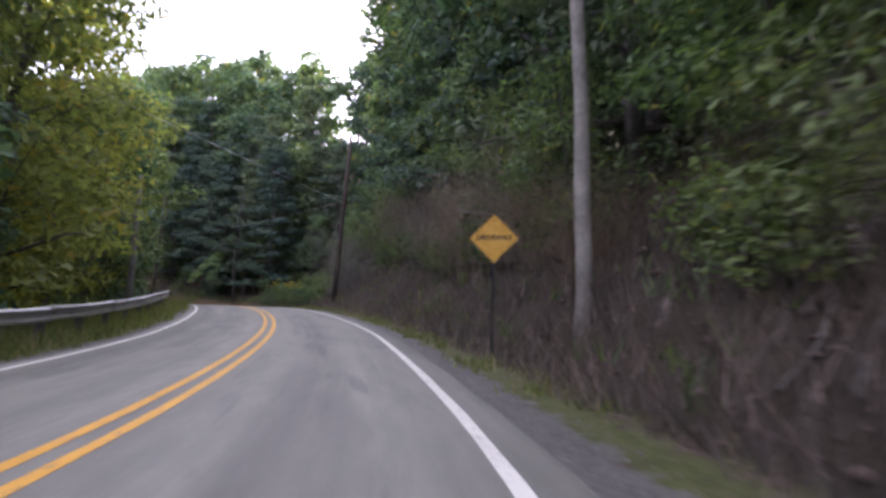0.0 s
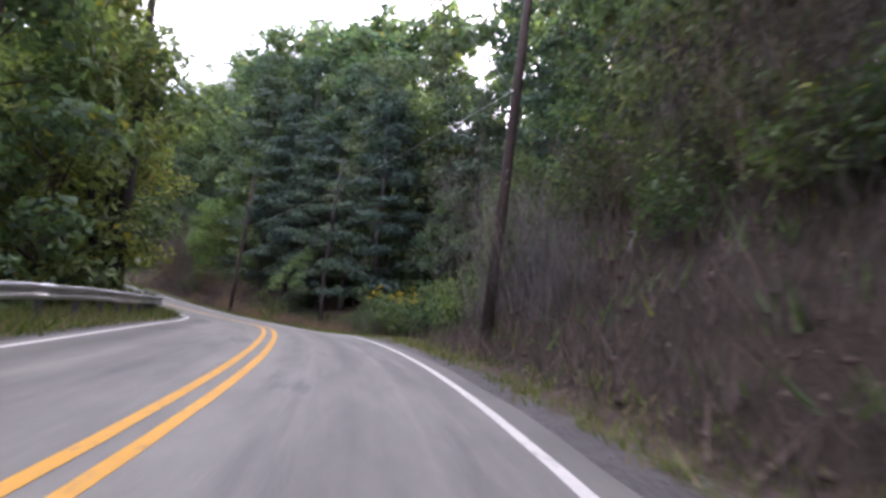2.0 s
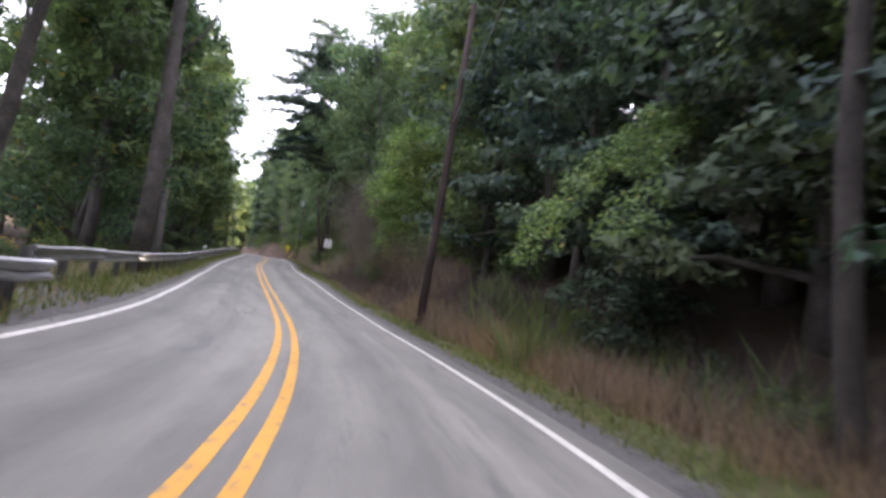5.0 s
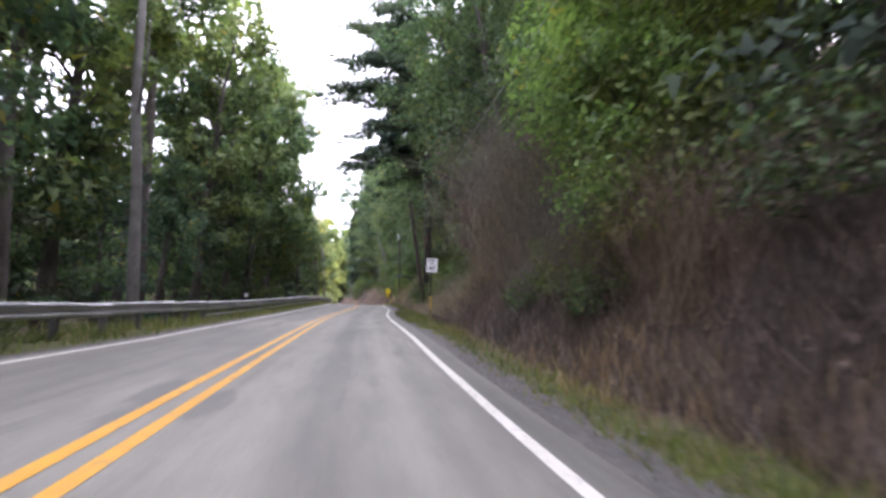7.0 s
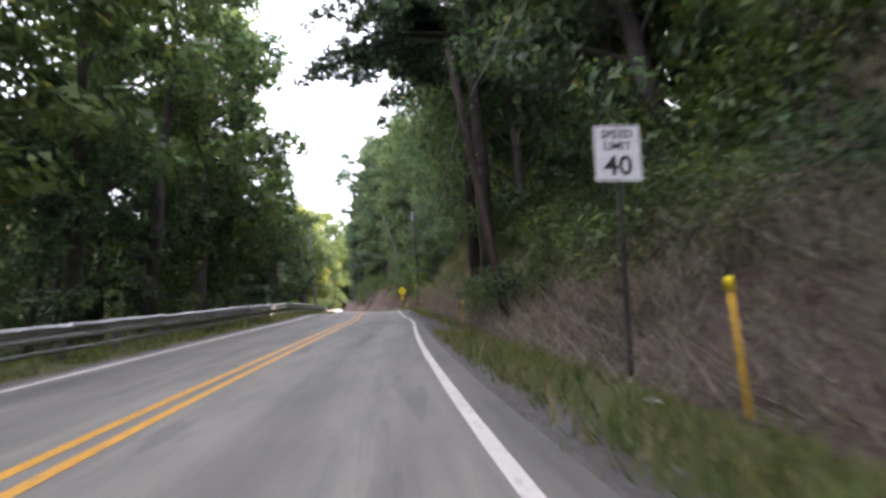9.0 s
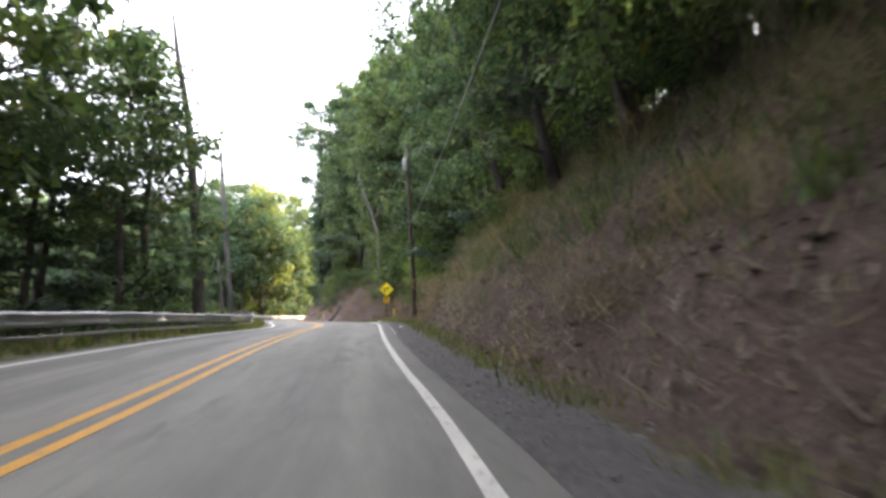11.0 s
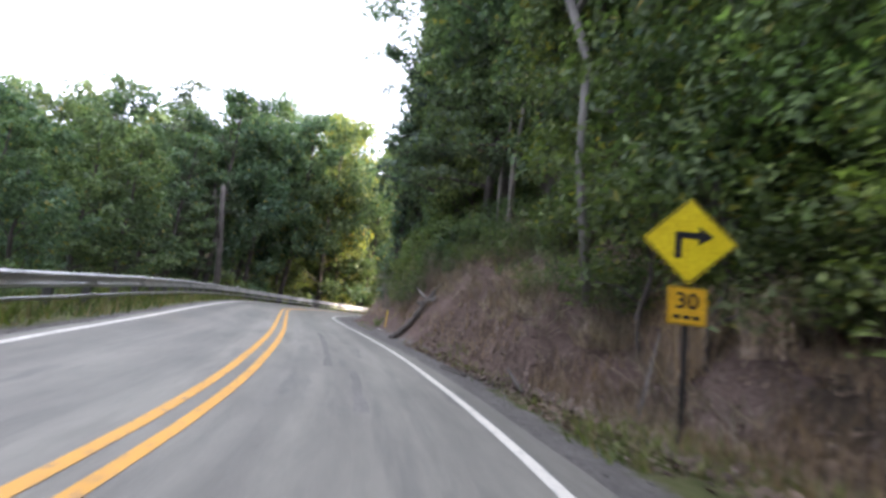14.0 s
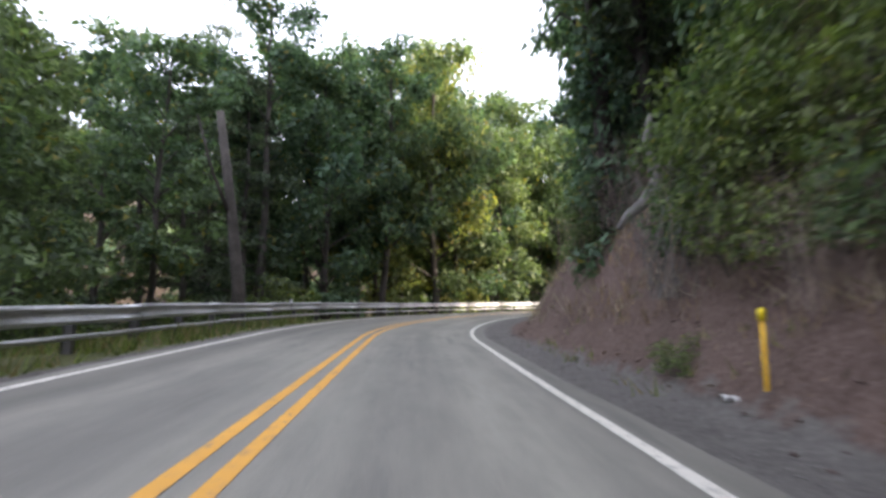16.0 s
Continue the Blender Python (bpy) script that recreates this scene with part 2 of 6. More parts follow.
GRASS = leaf_material("grass_blade", (0.060, 0.082, 0.027), (0.168, 0.198, 0.070), (0.27, 0.21, 0.12), 0.26, 0.35)
STRAW = leaf_material("dry_weed", (0.14, 0.098, 0.080), (0.45, 0.335, 0.28), (0.48, 0.38, 0.325), 0.12, 0.35)
TWIG = leaf_material("dark_twig", (0.064, 0.043, 0.040), (0.172, 0.120, 0.108), (0.25, 0.18, 0.16), 0.12, 0.2)
BRUSH = leaf_material("mauve_twig", (0.090, 0.066, 0.066), (0.26, 0.20, 0.195), (0.32, 0.25, 0.235), 0.12, 0.3)
# the mauve twig colours darkened by about a quarter, as a shaded copy
SHADE_TWIG = leaf_material("shaded_twig", (0.066, 0.049, 0.050), (0.19, 0.145, 0.143), (0.25, 0.195, 0.185), 0.12, 0.3)
RUST = leaf_material("rusty_weed", (0.088, 0.062, 0.053), (0.265, 0.192, 0.165), (0.33, 0.255, 0.22), 0.12, 0.3)
VINE = leaf_material("vine_leaf", (0.105, 0.138, 0.066), (0.30, 0.355, 0.17), (0.34, 0.32, 0.12), 0.04, 0.5)
LITTER = leaf_material("leaf_litter", (0.054, 0.036, 0.030), (0.18, 0.120, 0.098), (0.30, 0.235, 0.20), 0.04, 0.1)
BLOOM = leaf_material("goldenrod_bloom", (0.40, 0.28, 0.02), (0.60, 0.44, 0.03), (0.7, 0.5, 0.05), 0.1, 0.2)

# ---- the lie of the land ----
# the road's centre line, every 8 m: heading (degrees left of +y), grade and fall to the right
HEADING = (-10.2, 0.7, 11.6, 16.1, 23.1, 30.6, 36.4, 42.0, 54.9, 62.4, 63.6, 62.7, 62.8, 60.7, 59.3, 58.4, 63.6, 61.4, 60.3, 67.3, 76.7, 80.5, 80.5, 80.0, 65.5, 50.2, 36.1, 23.0, 10.9, -0.5, -11.1, -21.3, -31.0, -40.5)
GRADE = (-0.033, -0.015, 0.005, 0.026, 0.037, 0.015, -0.017, -0.025, 0.014, 0.048, 0.061, 0.066, 0.061, 0.062, 0.069, 0.070, 0.068, 0.059, 0.047, 0.041, 0.057, 0.045, 0.038, 0.039, 0.038, 0.036, 0.030, 0.023, 0.015, 0.009, 0.004, 0.001, -0.001, -0.001)
FALL = (-0.007, -0.007, -0.004, -0.010, 0.016, 0.016, 0.013, 0.042, 0.043, 0.052, 0.028, -0.014, -0.019, -0.008, 0.019, 0.042, 0.049, 0.022, -0.008, -0.024, 0.017, 0.036, 0.051, 0.050, 0.049, 0.035, 0.019, 0.008, 0.001, -0.001, -0.001, -0.001, -0.001, -0.000)
SHIFT = (0.0, 0.0, 0.0, 0.0, 0.02, 0.03, 0.04, 0.055, 0.06, 0.04, 0.045, 0.04, 0.02, 0.005, 0.015, 0.01, 0.0, -0.005, 0.0, 0.015, 0.03, 0.06, 0.06, 0.03, 0.02, 0.02, 0.02, 0.02, 0.02, 0.02, 0.02, 0.02, 0.02, 0.02)  # of the yellow lines off the centre
EDGE_R, EDGE_L = 3.035, -2.80  # white lines, metres right of the centre
STEP = 1.0
S_AXIS = np.arange(-40.0, 246.0, STEP)
KNOTS = -10.0 + 8.0 * np.arange(len(HEADING))
head_s = np.radians(np.interp(S_AXIS, KNOTS, HEADING))
grade_s = np.interp(S_AXIS, KNOTS, GRADE)
fall_s = np.interp(S_AXIS, KNOTS, FALL)
ZERO = int(40 / STEP)


def from_zero(v):
    c = np.cumsum(v) * STEP
    return c - c[ZERO]


cx, cy, cz = from_zero(-np.sin(head_s)), from_zero(np.cos(head_s)), from_zero(grade_s)


def along(s):
    """Centre of the road at s: x, y, z, the way to the right (x, y) and the fall to the right."""
    h = np.interp(s, S_AXIS, head_s)
    return (np.interp(s, S_AXIS, cx), np.interp(s, S_AXIS, cy), np.interp(s, S_AXIS, cz), np.cos(h), np.sin(h), np.interp(s, S_AXIS, fall_s))


# the cut bank on the right: s, toe, steepness, height of the cut
BANK = ((-40, 5.2, 0.7, 4), (0, 4.9, 0.75, 4.5), (14, 4.6, 0.9, 5), (25, 4.3, 1.05, 5.5), (33, 4.5, 0.95, 5), (37.5, 8.5, 0.35, 3), (46, 8.0, 0.35, 3), (52, 6.4, 0.45, 3),
        (62, 5.2, 0.7, 4), (75, 4.6, 1.0, 5), (88, 5.1, 0.95, 5), (95, 5.3, 0.9, 4.5), (100, 5.1, 0.95, 4.5), (118, 4.8, 1.1, 6.5), (138, 4.9, 1.1, 6.5), (141, 5.9, 0.8, 3),
        (149, 5.9, 0.8, 3), (152, 4.6, 1.05, 4.5), (160, 4.2, 1.4, 5), (166, 4.25, 1.6, 5.5), (171, 4.4, 1.7, 6), (178, 4.6, 1.3, 6), (190, 5.0, 1.0, 6), (246, 5.0, 0.8, 6))
# the fall-away on the left: s, depth
DROP = ((-40, 1.6), (45, 1.4), (55, 0.3), (72, 0.2), (84, 1.0), (120, 1.2), (135, 2.4), (170, 2.6), (185, 1.5), (246, 1.5))
BANK_S = [r[0] for r in BANK]


def rise(s, d, bumpy=True):
    """Height of the ground over the road's centre, at d metres to the right of it."""
    if d > 0:
        toe, tan, top = (np.interp(s, BANK_S, [r[k] for r in BANK]) for k in (1, 2, 3))
        base = -np.interp(s, S_AXIS, fall_s) * min(d, 3.6)
        up = max(0.0, d - toe)
        cut = top / tan
        z = min(up, cut) * tan + min(max(0.0, up - cut), 60.0) * 0.62
        soft = min(1.0, up / 1.2)
        z = z * (0.45 + 0.55 * soft) if up < 1.2 else z
    else:
        base = np.interp(s, S_AXIS, fall_s) * min(-d, 3.2)
        depth = np.interp(s, [r[0] for r in DROP], [r[1] for r in DROP])
        out = max(0.0, -d - 5.0)
        z = -min(out * 0.5, depth) + 0.45 * min(max(0.0, -d - 62.0), 110.0)
        soft = min(1.0, out / 2.0)
    if bumpy and abs(d) > 3.5:
        x, y = s * 0.9, d * 0.9
        amp = min(1.0, (abs(d) - 3.5) / 1.5)
        z += amp * (0.05 * noise.noise((x * 2.1, y * 2.1, 3.0)) + soft * (0.30 * noise.noise((x * 0.55, y * 0.55, 7.0)) + 0.22 * noise.noise((x * 1.5, y * 1.5, 1.0)) + 0.11 * noise.noise((x * 3.4, y * 3.4, 5.0)) - 0.34 * (abs(noise.noise((x * 0.8, y * 0.8, 9.0))) - 0.2)))
    return base + z


def spot(s, d, h=0.0):
    """The place h metres above the ground, s along the road and d to the right of it."""
    x, y, z, rx, ry, _ = along(s)
    return Vector((x + rx * d, y + ry * d, z + rise(s, d) + h))


def over_road(s, d, h=0.0):
    """The place h metres above the road's own plane."""
    x, y, z, rx, ry, f = along(s)
    return Vector((x + rx * d, y + ry * d, z - f * d + h))


def facing(s, back=True):
    """Turn about z for a thing whose face (-y) looks back along the road."""
    return math.degrees(np.interp(s, S_AXIS, head_s))


def mesh_of(name, verts, faces, mats, smooth=False, index=None, uv=None):
    me = bpy.data.meshes.new(name)
    me.from_pydata(verts, [], faces)
    for m in mats if isinstance(mats, (list, tuple)) else [mats]:
        me.materials.append(m)
    if index is not None:
        me.polygons.foreach_set("material_index", index)
    if smooth:
        me.polygons.foreach_set("use_smooth", [True] * len(faces))
    if uv is not None:
        lay = me.uv_layers.new(name="UVMap")
        vi = np.zeros(len(me.loops), dtype=np.int32)
        me.loops.foreach_get("vertex_index", vi)
        lay.data.foreach_set("uv", np.asarray(uv, dtype=np.float32)[vi].ravel())
    me.update()
    return me


def part(name, me, parent=None, label="", at=None):
    ob = new(name, me)
    if parent is not None:
        ob.parent = parent
    if at is not None:
        ob.matrix_basis = at
    return tagged(ob, label)


def thing(name, at, label, category, group="", kind=""):
    ob = new(name)
    ob.empty_display_size = 0.2
    ob.matrix_basis = at
    return tagged(ob, label, category, group, kind)


def join(*pieces):
    verts, faces = [], []
    for v, f in pieces:
        o = len(verts)
        verts += [tuple(p) for p in v]
        faces += [tuple(i + o for i in q) for q in f]
    return verts, faces


def box(x0, x1, y0, y1, z0, z1, bevel=0.0):
    """A box with chamfered upright edges and rims."""
    if not bevel:
        v = [(x, y, z) for z in (z0, z1) for x, y in ((x0, y0), (x1, y0), (x1, y1), (x0, y1))]
        return v, [(3, 2, 1, 0), (4, 5, 6, 7), (0, 1, 5, 4), (1, 2, 6, 5), (2, 3, 7, 6), (3, 0, 4, 7)]
    e = bevel
    ring = lambda k: [(x0 + k, y0), (x1 - k, y0), (x1, y0 + k), (x1, y1 - k), (x1 - k, y1), (x0 + k, y1), (x0, y1 - k), (x0, y0 + k)]
    v = []
    for z, k in ((z0, 1), (z0 + e, 0), (z1 - e, 0), (z1, 1)):
        v += [(x + (e if x < (x0 + x1) / 2 else -e) * k * 0.5, y + (e if y < (y0 + y1) / 2 else -e) * k * 0.5, z) for x, y in ring(e)]
    f = [tuple(reversed(range(8))), tuple(range(24, 32))]
    for r in range(3):
        f += [(r * 8 + i, r * 8 + (i + 1) % 8, r * 8 + 8 + (i + 1) % 8, r * 8 + 8 + i) for i in range(8)]
    return v, f


def tube(points, radii, sides=7, rough=0.0, seed=0):
    """A tapered tube through the points."""
    rnd = random.Random(seed)
    verts, faces = [], []
    pts = [Vector(p) for p in points]
    ref = Vector((0.31, 0.95, 0.07))
    for i, p in enumerate(pts):
        d = (pts[min(i + 1, len(pts) - 1)] - pts[max(i - 1, 0)]).normalized()
        u = d.cross(ref)
        if u.length < 0.05:
            u = d.cross(Vector((1, 0, 0)))
        u.normalize()
        w = d.cross(u)
        for k in range(sides):
            t = 2 * math.pi * k / sides
            r = radii[i] * (1 + rough * rnd.uniform(-1, 1))
            verts.append(tuple(p + r * (math.cos(t) * u + math.sin(t) * w)))
    for i in range(len(pts) - 1):
        a, b = i * sides, (i + 1) * sides
        faces += [(a + k, a + (k + 1) % sides, b + (k + 1) % sides, b + k) for k in range(sides)]
    faces += [tuple(reversed(range(sides))), tuple(range((len(pts) - 1) * sides, len(pts) * sides))]
    return verts, faces


# ---- ground ----
def build_ground():
    ds = [-34, -30, -26, -22, -18, -15, -12, -10, -8.5, -7.2, -6.2, -5.4, -4.9, -4.4, -3.9, -3.5, -3.2, -2.9, -2.5, 0, 2.9, 3.3, 3.5, 3.7, 4.0, 4.3, 4.6, 4.9, 5.2, 5.5, 5.8, 6.1, 6.5,
          6.8, 7.1, 7.4, 7.7, 8.0, 8.35, 8.7, 9.05, 9.4, 9.8, 10.3, 10.9, 11.6, 12.5, 14, 16, 18.5, 21, 24, 28, 32, 36, 40]
    ss = np.arange(-38, 236, 0.4)
    verts, faces, cover = [], [], []
    for s in ss:
        toe = np.interp(s, BANK_S, [r[1] for r in BANK])
        for d in ds:
            sink = 0.06 if -2.95 < d < 3.4 else (0.5 if d in (-34, 40) else 0.0)
            verts.append(tuple(spot(s, d, -sink)))
            ramp_ = lambda v, lo, hi: max(0.0, min(1.0, (v - lo) / (hi - lo)))
            if d > 0:
                stony = 1.0 - ramp_(d, 3.5, 4.2)
                turf = ramp_(d, 3.6, 4.0) * (1.0 - ramp_(d, toe - 0.5, toe + 0.4)) * (0.55 if s < 35 else (0.65 if 60 < s < 104 else 0.85))
                wood = ramp_(d, toe + 4.5, toe + 8.0)
                # extra mould on these stretches: dark debris, and tree shade put into the colour
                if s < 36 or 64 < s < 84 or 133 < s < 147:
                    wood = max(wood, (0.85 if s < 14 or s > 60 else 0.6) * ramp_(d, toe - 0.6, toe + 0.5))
                # full mould darkens the floor here in place of the gloom under the canopy
                if 42 < s < 66:
                    wood = max(wood, ramp_(d, 6.0, 7.2))
                if 36 < s < 47 and d < 10:
                    turf, stony = ramp_(abs(s - 40), 1.0, 2.6), 0.5 - 0.5 * ramp_(abs(s - 40), 0.8, 2.2)
                if s > 150:
                    stony, turf = 1.0 - ramp_(d, 3.9, 4.7), turf * 0.25
                if 100 < s <= 140:
                    stony, turf = 1.0 - ramp_(d, 4.1, 4.7), turf * 0.55
            else:
                stony = 1.0 - ramp_(-d, 3.0, 3.45)
                turf = ramp_(-d, 3.0, 3.4) * (1.0 - 0.85 * ramp_(-d, 6.0, 9.0))
                wood = ramp_(-d, 6.0, 9.0)
                if 55.5 < s < 60.5 and d > -9:
                    stony, turf = 1.0, 0.1
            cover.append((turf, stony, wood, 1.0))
    w = len(ds)
    for i in range(len(ss) - 1):
        faces += [(i * w + k, i * w + k + 1, (i + 1) * w + k + 1, (i + 1) * w + k) for k in range(w - 1)]
    # the country round about, out to the horizon
    ax = np.concatenate([[-2600, -1500, -900, -600, -450], np.arange(-340, 141, 9.0), [200, 300, 500, 900, 1600, 2600]])
    ay = np.concatenate([[-2600, -1500, -900, -500, -300, -200], np.arange(-130, 261, 9.0), [320, 420, 600, 1000, 1700, 2600]])
    base = len(verts)
    near = {}
    for j, y in enumerate(ay):
        for i, x in enumerate(ax):
            q = int(np.argmin((cx - x) ** 2 + (cy - y) ** 2))
            d = (x - cx[q]) * math.cos(head_s[q]) + (y - cy[q]) * math.sin(head_s[q])
            off = math.hypot(x - cx[q], y - cy[q])
            d = math.copysign(off, d) if off < 400 else d
            z = cz[q] + rise(S_AXIS[q], max(-190.0, min(d, 60.0)), False)
            inside = -33 < d < 39 and -38 < S_AXIS[q] < 235 and off < 45
            z -= 5.0 if inside else 0.0
            z += 2.5 * noise.noise((x * 0.02, y * 0.02, 0)) if not inside else 0
            verts.append((x, y, z))
            cover.append((0.05, 0.0, 1.0, 1.0))
    nx = len(ax)
    for j in range(len(ay) - 1):
        for i in range(nx - 1):
            a0 = base + j * nx + i
            faces.append((a0, a0 + 1, a0 + nx + 1, a0 + nx))
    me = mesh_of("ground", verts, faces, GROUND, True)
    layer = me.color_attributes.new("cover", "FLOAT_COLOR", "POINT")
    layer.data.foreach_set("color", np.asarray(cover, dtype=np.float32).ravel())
    ob = new("ground", me)
    tagged(ob, "brown earth bank, grass verge and leaf-strewn woodland ground", "ground", kind="structure")


build_ground()


def strip(name, d0, d1, s0, s1, step, h, mat, label, category, parent=None, wobble=0.0, shifted=False):
    """A band laid along the road."""
    verts, faces, uv = [], [], []
    ss = np.arange(s0, s1 + 0.01, step)
    cols = max(2, int(abs(d1 - d0) / 0.8) + 2)
    for s in ss:
        for k in range(cols):
            d = d0 + (d1 - d0) * k / (cols - 1)
            if wobble and k in (0, cols - 1):
                d += wobble * (noise.noise((s * 0.9, k, 2.0)) + 0.6 * noise.noise((s * 3.1, k, 4.0)))
            d += np.interp(s, KNOTS, SHIFT) if shifted else 0.0
            verts.append(tuple(over_road(s, d, h)))
            uv.append((d, s))
    for i in range(len(ss) - 1):
        faces += [(i * cols + k, i * cols + k + 1, (i + 1) * cols + k + 1, (i + 1) * cols + k) for k in range(cols - 1)]
    ob = new(name, mesh_of(name, verts, faces, mat, True, uv=uv))
    if parent:
        ob.parent = parent
    return tagged(ob, label, category, kind="" if parent else "structure")


road = strip("road", EDGE_L - 0.28, 3.46, -36, 232, 1.0, 0.0, ASPHALT, "worn grey two-lane asphalt road", "road", wobble=0.06)
strip("edge_line", EDGE_R - 0.065, EDGE_R + 0.065, -36, 232, 0.5, 0.005, WHITE_LINE, "white painted edge line", "", road, 0.008)
strip("edge_line", EDGE_L - 0.06, EDGE_L + 0.06, -36, 232, 0.5, 0.005, WHITE_LINE, "white painted edge line", "", road, 0.008)
strip("centre_line", -0.206, -0.084, -36, 232, 0.5, 0.005, YELLOW_LINE, "yellow painted centre line", "", road, 0.006, True)
strip("centre_line", 0.084, 0.206, -36, 232, 0.5, 0.005, YELLOW_LINE, "yellow painted centre line", "", road, 0.006, True)

RUBBER = two_scale("tyre_rubber_marks", (0.118, 0.111, 0.102), (0.165, 0.156, 0.144), (0.215, 0.204, 0.189), 0.8, 22.0, 0.92, 0.004)
OLD_LINE = paint_material("worn_old_paint", (0.32, 0.315, 0.305), 1.0)
strip("skid_mark", 1.17, 1.30, 150.4, 157.5, 0.5, 0.003, RUBBER, "dark curved tyre skid mark", "", road, 0.05)
strip("skid_mark", 1.54, 1.70, 147.2, 150.2, 0.5, 0.003, RUBBER, "dark short tyre skid mark", "", road, 0.06)


def tar_patch(s, d, along_road, across, seed):
    """A dark worn blot on the road with a ragged outline."""
    r = random.Random(seed)
    rim = [(1 + 0.30 * math.sin(2.0 * a + seed) + r.uniform(-0.14, 0.14), a) for a in [0.2618 * k for k in range(24)]]
    pts = [over_road(s, d, 0.003)] + [over_road(s + along_road * q * math.sin(a), d + across * q * math.cos(a), 0.003) for q, a in rim]
    faces = [(0, 1 + k, 1 + (k + 1) % 24) for k in range(24)]
    ob = new("tar_patch", mesh_of("tar_patch", [tuple(p) for p in pts], faces, RUBBER, True, uv=[(p.x, p.y) for p in pts]))
    ob.parent = road
    tagged(ob, "dark worn blot on the asphalt")


for i, spec in enumerate(((38.3, 1.45, 0.8, 0.30), (39.5, 1.75, 0.25, 0.35), (47.0, 2.0, 0.25, 0.30), (47.95, 1.8, 0.16, 0.28))):
    tar_patch(*spec, i)
strip("old_edge_line", 3.45, 3.50, 127.0, 132.6, 0.5, 0.004, OLD_LINE, "faint remains of an older edge line", "", road, 0.02)


# ---- guard rails ----
W_BEAM = ((0.0, 0.155), (0.035, 0.145), (0.075, 0.115), (0.08, 0.085), (0.03, 0.045), (0.005, 0.02), (0.005, -0.02), (0.03, -0.045), (0.08, -0.085), (0.075, -0.115), (0.035, -0.145), (0.0, -0.155))


def beam_panel(pts, outs, z_mid, prof, thick):
    verts, faces = [], []
    n = len(prof)
    for p, o in zip(pts, outs):
        for q, (y, z) in enumerate(prof):
            verts.append(tuple(p + o * y + Vector((0, 0, z_mid + z))))
        for q, (y, z) in enumerate(prof):
            verts.append(tuple(p + o * (y - thick) + Vector((0, 0, z_mid + z))))
    m = 2 * n
    for i in range(len(pts) - 1):
        a, b = i * m, (i + 1) * m
        for q in range(n - 1):
            faces.append((a + q, a + q + 1, b + q + 1, b + q))
            faces.append((a + n + q + 1, a + n + q, b + n + q, b + n + q + 1))
        faces += [(a, b, b + n, a + n), (a + n - 1, a + 2 * n - 1, b + 2 * n - 1, b + n - 1)]
    faces += [tuple(list(range(n)) + list(range(2 * n - 1, n - 1, -1))), tuple(reversed([(len(pts) - 1) * m + i for i in list(range(n)) + list(range(2 * n - 1, n - 1, -1))]))]
    return verts, faces


def guard_rail(s0, s1, dist, lower_from):
    """A W-beam rail on steel posts from s0 to s1; dist(s) is its distance from the road's centre."""
    root = thing("guard_rail", Matrix.Translation(spot(s0, dist(s0))), "galvanised steel W-beam guard rail on short posts beside the road", "guard rail", "guard rails along the road")
    inv = Matrix.Translation(-root.location)
    root_loc = Vector(root.location)
    out = lambda s: Vector((along(s)[3], along(s)[4], 0))
    s, k = s0, 0
    rnd = random.Random(5)
    while s < s1 - 0.5:
        e = min(s + 3.81, s1)
        cut = [s + (e + 0.12 - s) * i / 4 for i in range(5)]
        dz = rnd.uniform(-0.012, 0.012)
        lift = 0.004 * (k % 2)
        pts = [over_road(c, dist(c), 0) - root_loc + Vector((0, 0, rnd.uniform(-0.008, 0.008))) for c in cut]
        part("beam", mesh_of("beam", *beam_panel(pts, [out(c) * 1.0 for c in cut], 0.60 + dz, [(y + lift, z) for y, z in W_BEAM], 0.006), STEEL, True), root)
        if s > lower_from:
            tub = tube([p + Vector((0, 0, 0.24)) - out(c) * 0.0 for p, c in zip(pts, cut)], [0.045] * 5, 6)
            part("lower_rail", mesh_of("lower_rail", *tub, STEEL, True), root)
        s, k = e, k + 1
    s = s0 + 0.25
    v1, f1 = join(box(-0.075, 0.075, -0.006, 0.006, -0.7, 0.70), box(-0.078, -0.070, -0.05, 0.05, -0.7, 0.70), box(0.070, 0.078, -0.05, 0.05, -0.7, 0.70))
    post = mesh_of("post", v1, f1, POST_STEEL)
    block = mesh_of("block", *box(-0.075, 0.075, -0.07, 0.07, 0.43, 0.75, 0.012), GREY_WOOD)
    while s < s1:
        p = over_road(s, dist(s) - 0.22, 0) - root_loc
        m = Matrix.Translation(p) @ pose(0, 0, 0, rnd.uniform(-1.5, 1.5), rnd.uniform(-1.5, 1.5), facing(s))
        po = part("post", post, root, at=m)
        part("block", block, po, "weathered spacer block", at=pose(0.14, 0, 0))
        s += 1.905
    return root


guard_rail(-34, 56.2, lambda s: -4.1 + (0.25 if s > 55 else 0.0) + 0.45 * max(0.0, (s - 46) / 10.2), 999)
guard_rail(59.6, 226, lambda s: -4.85 + 0.75 * min(1.0, max(0.0, (s - 59.6) / 10)), 86)


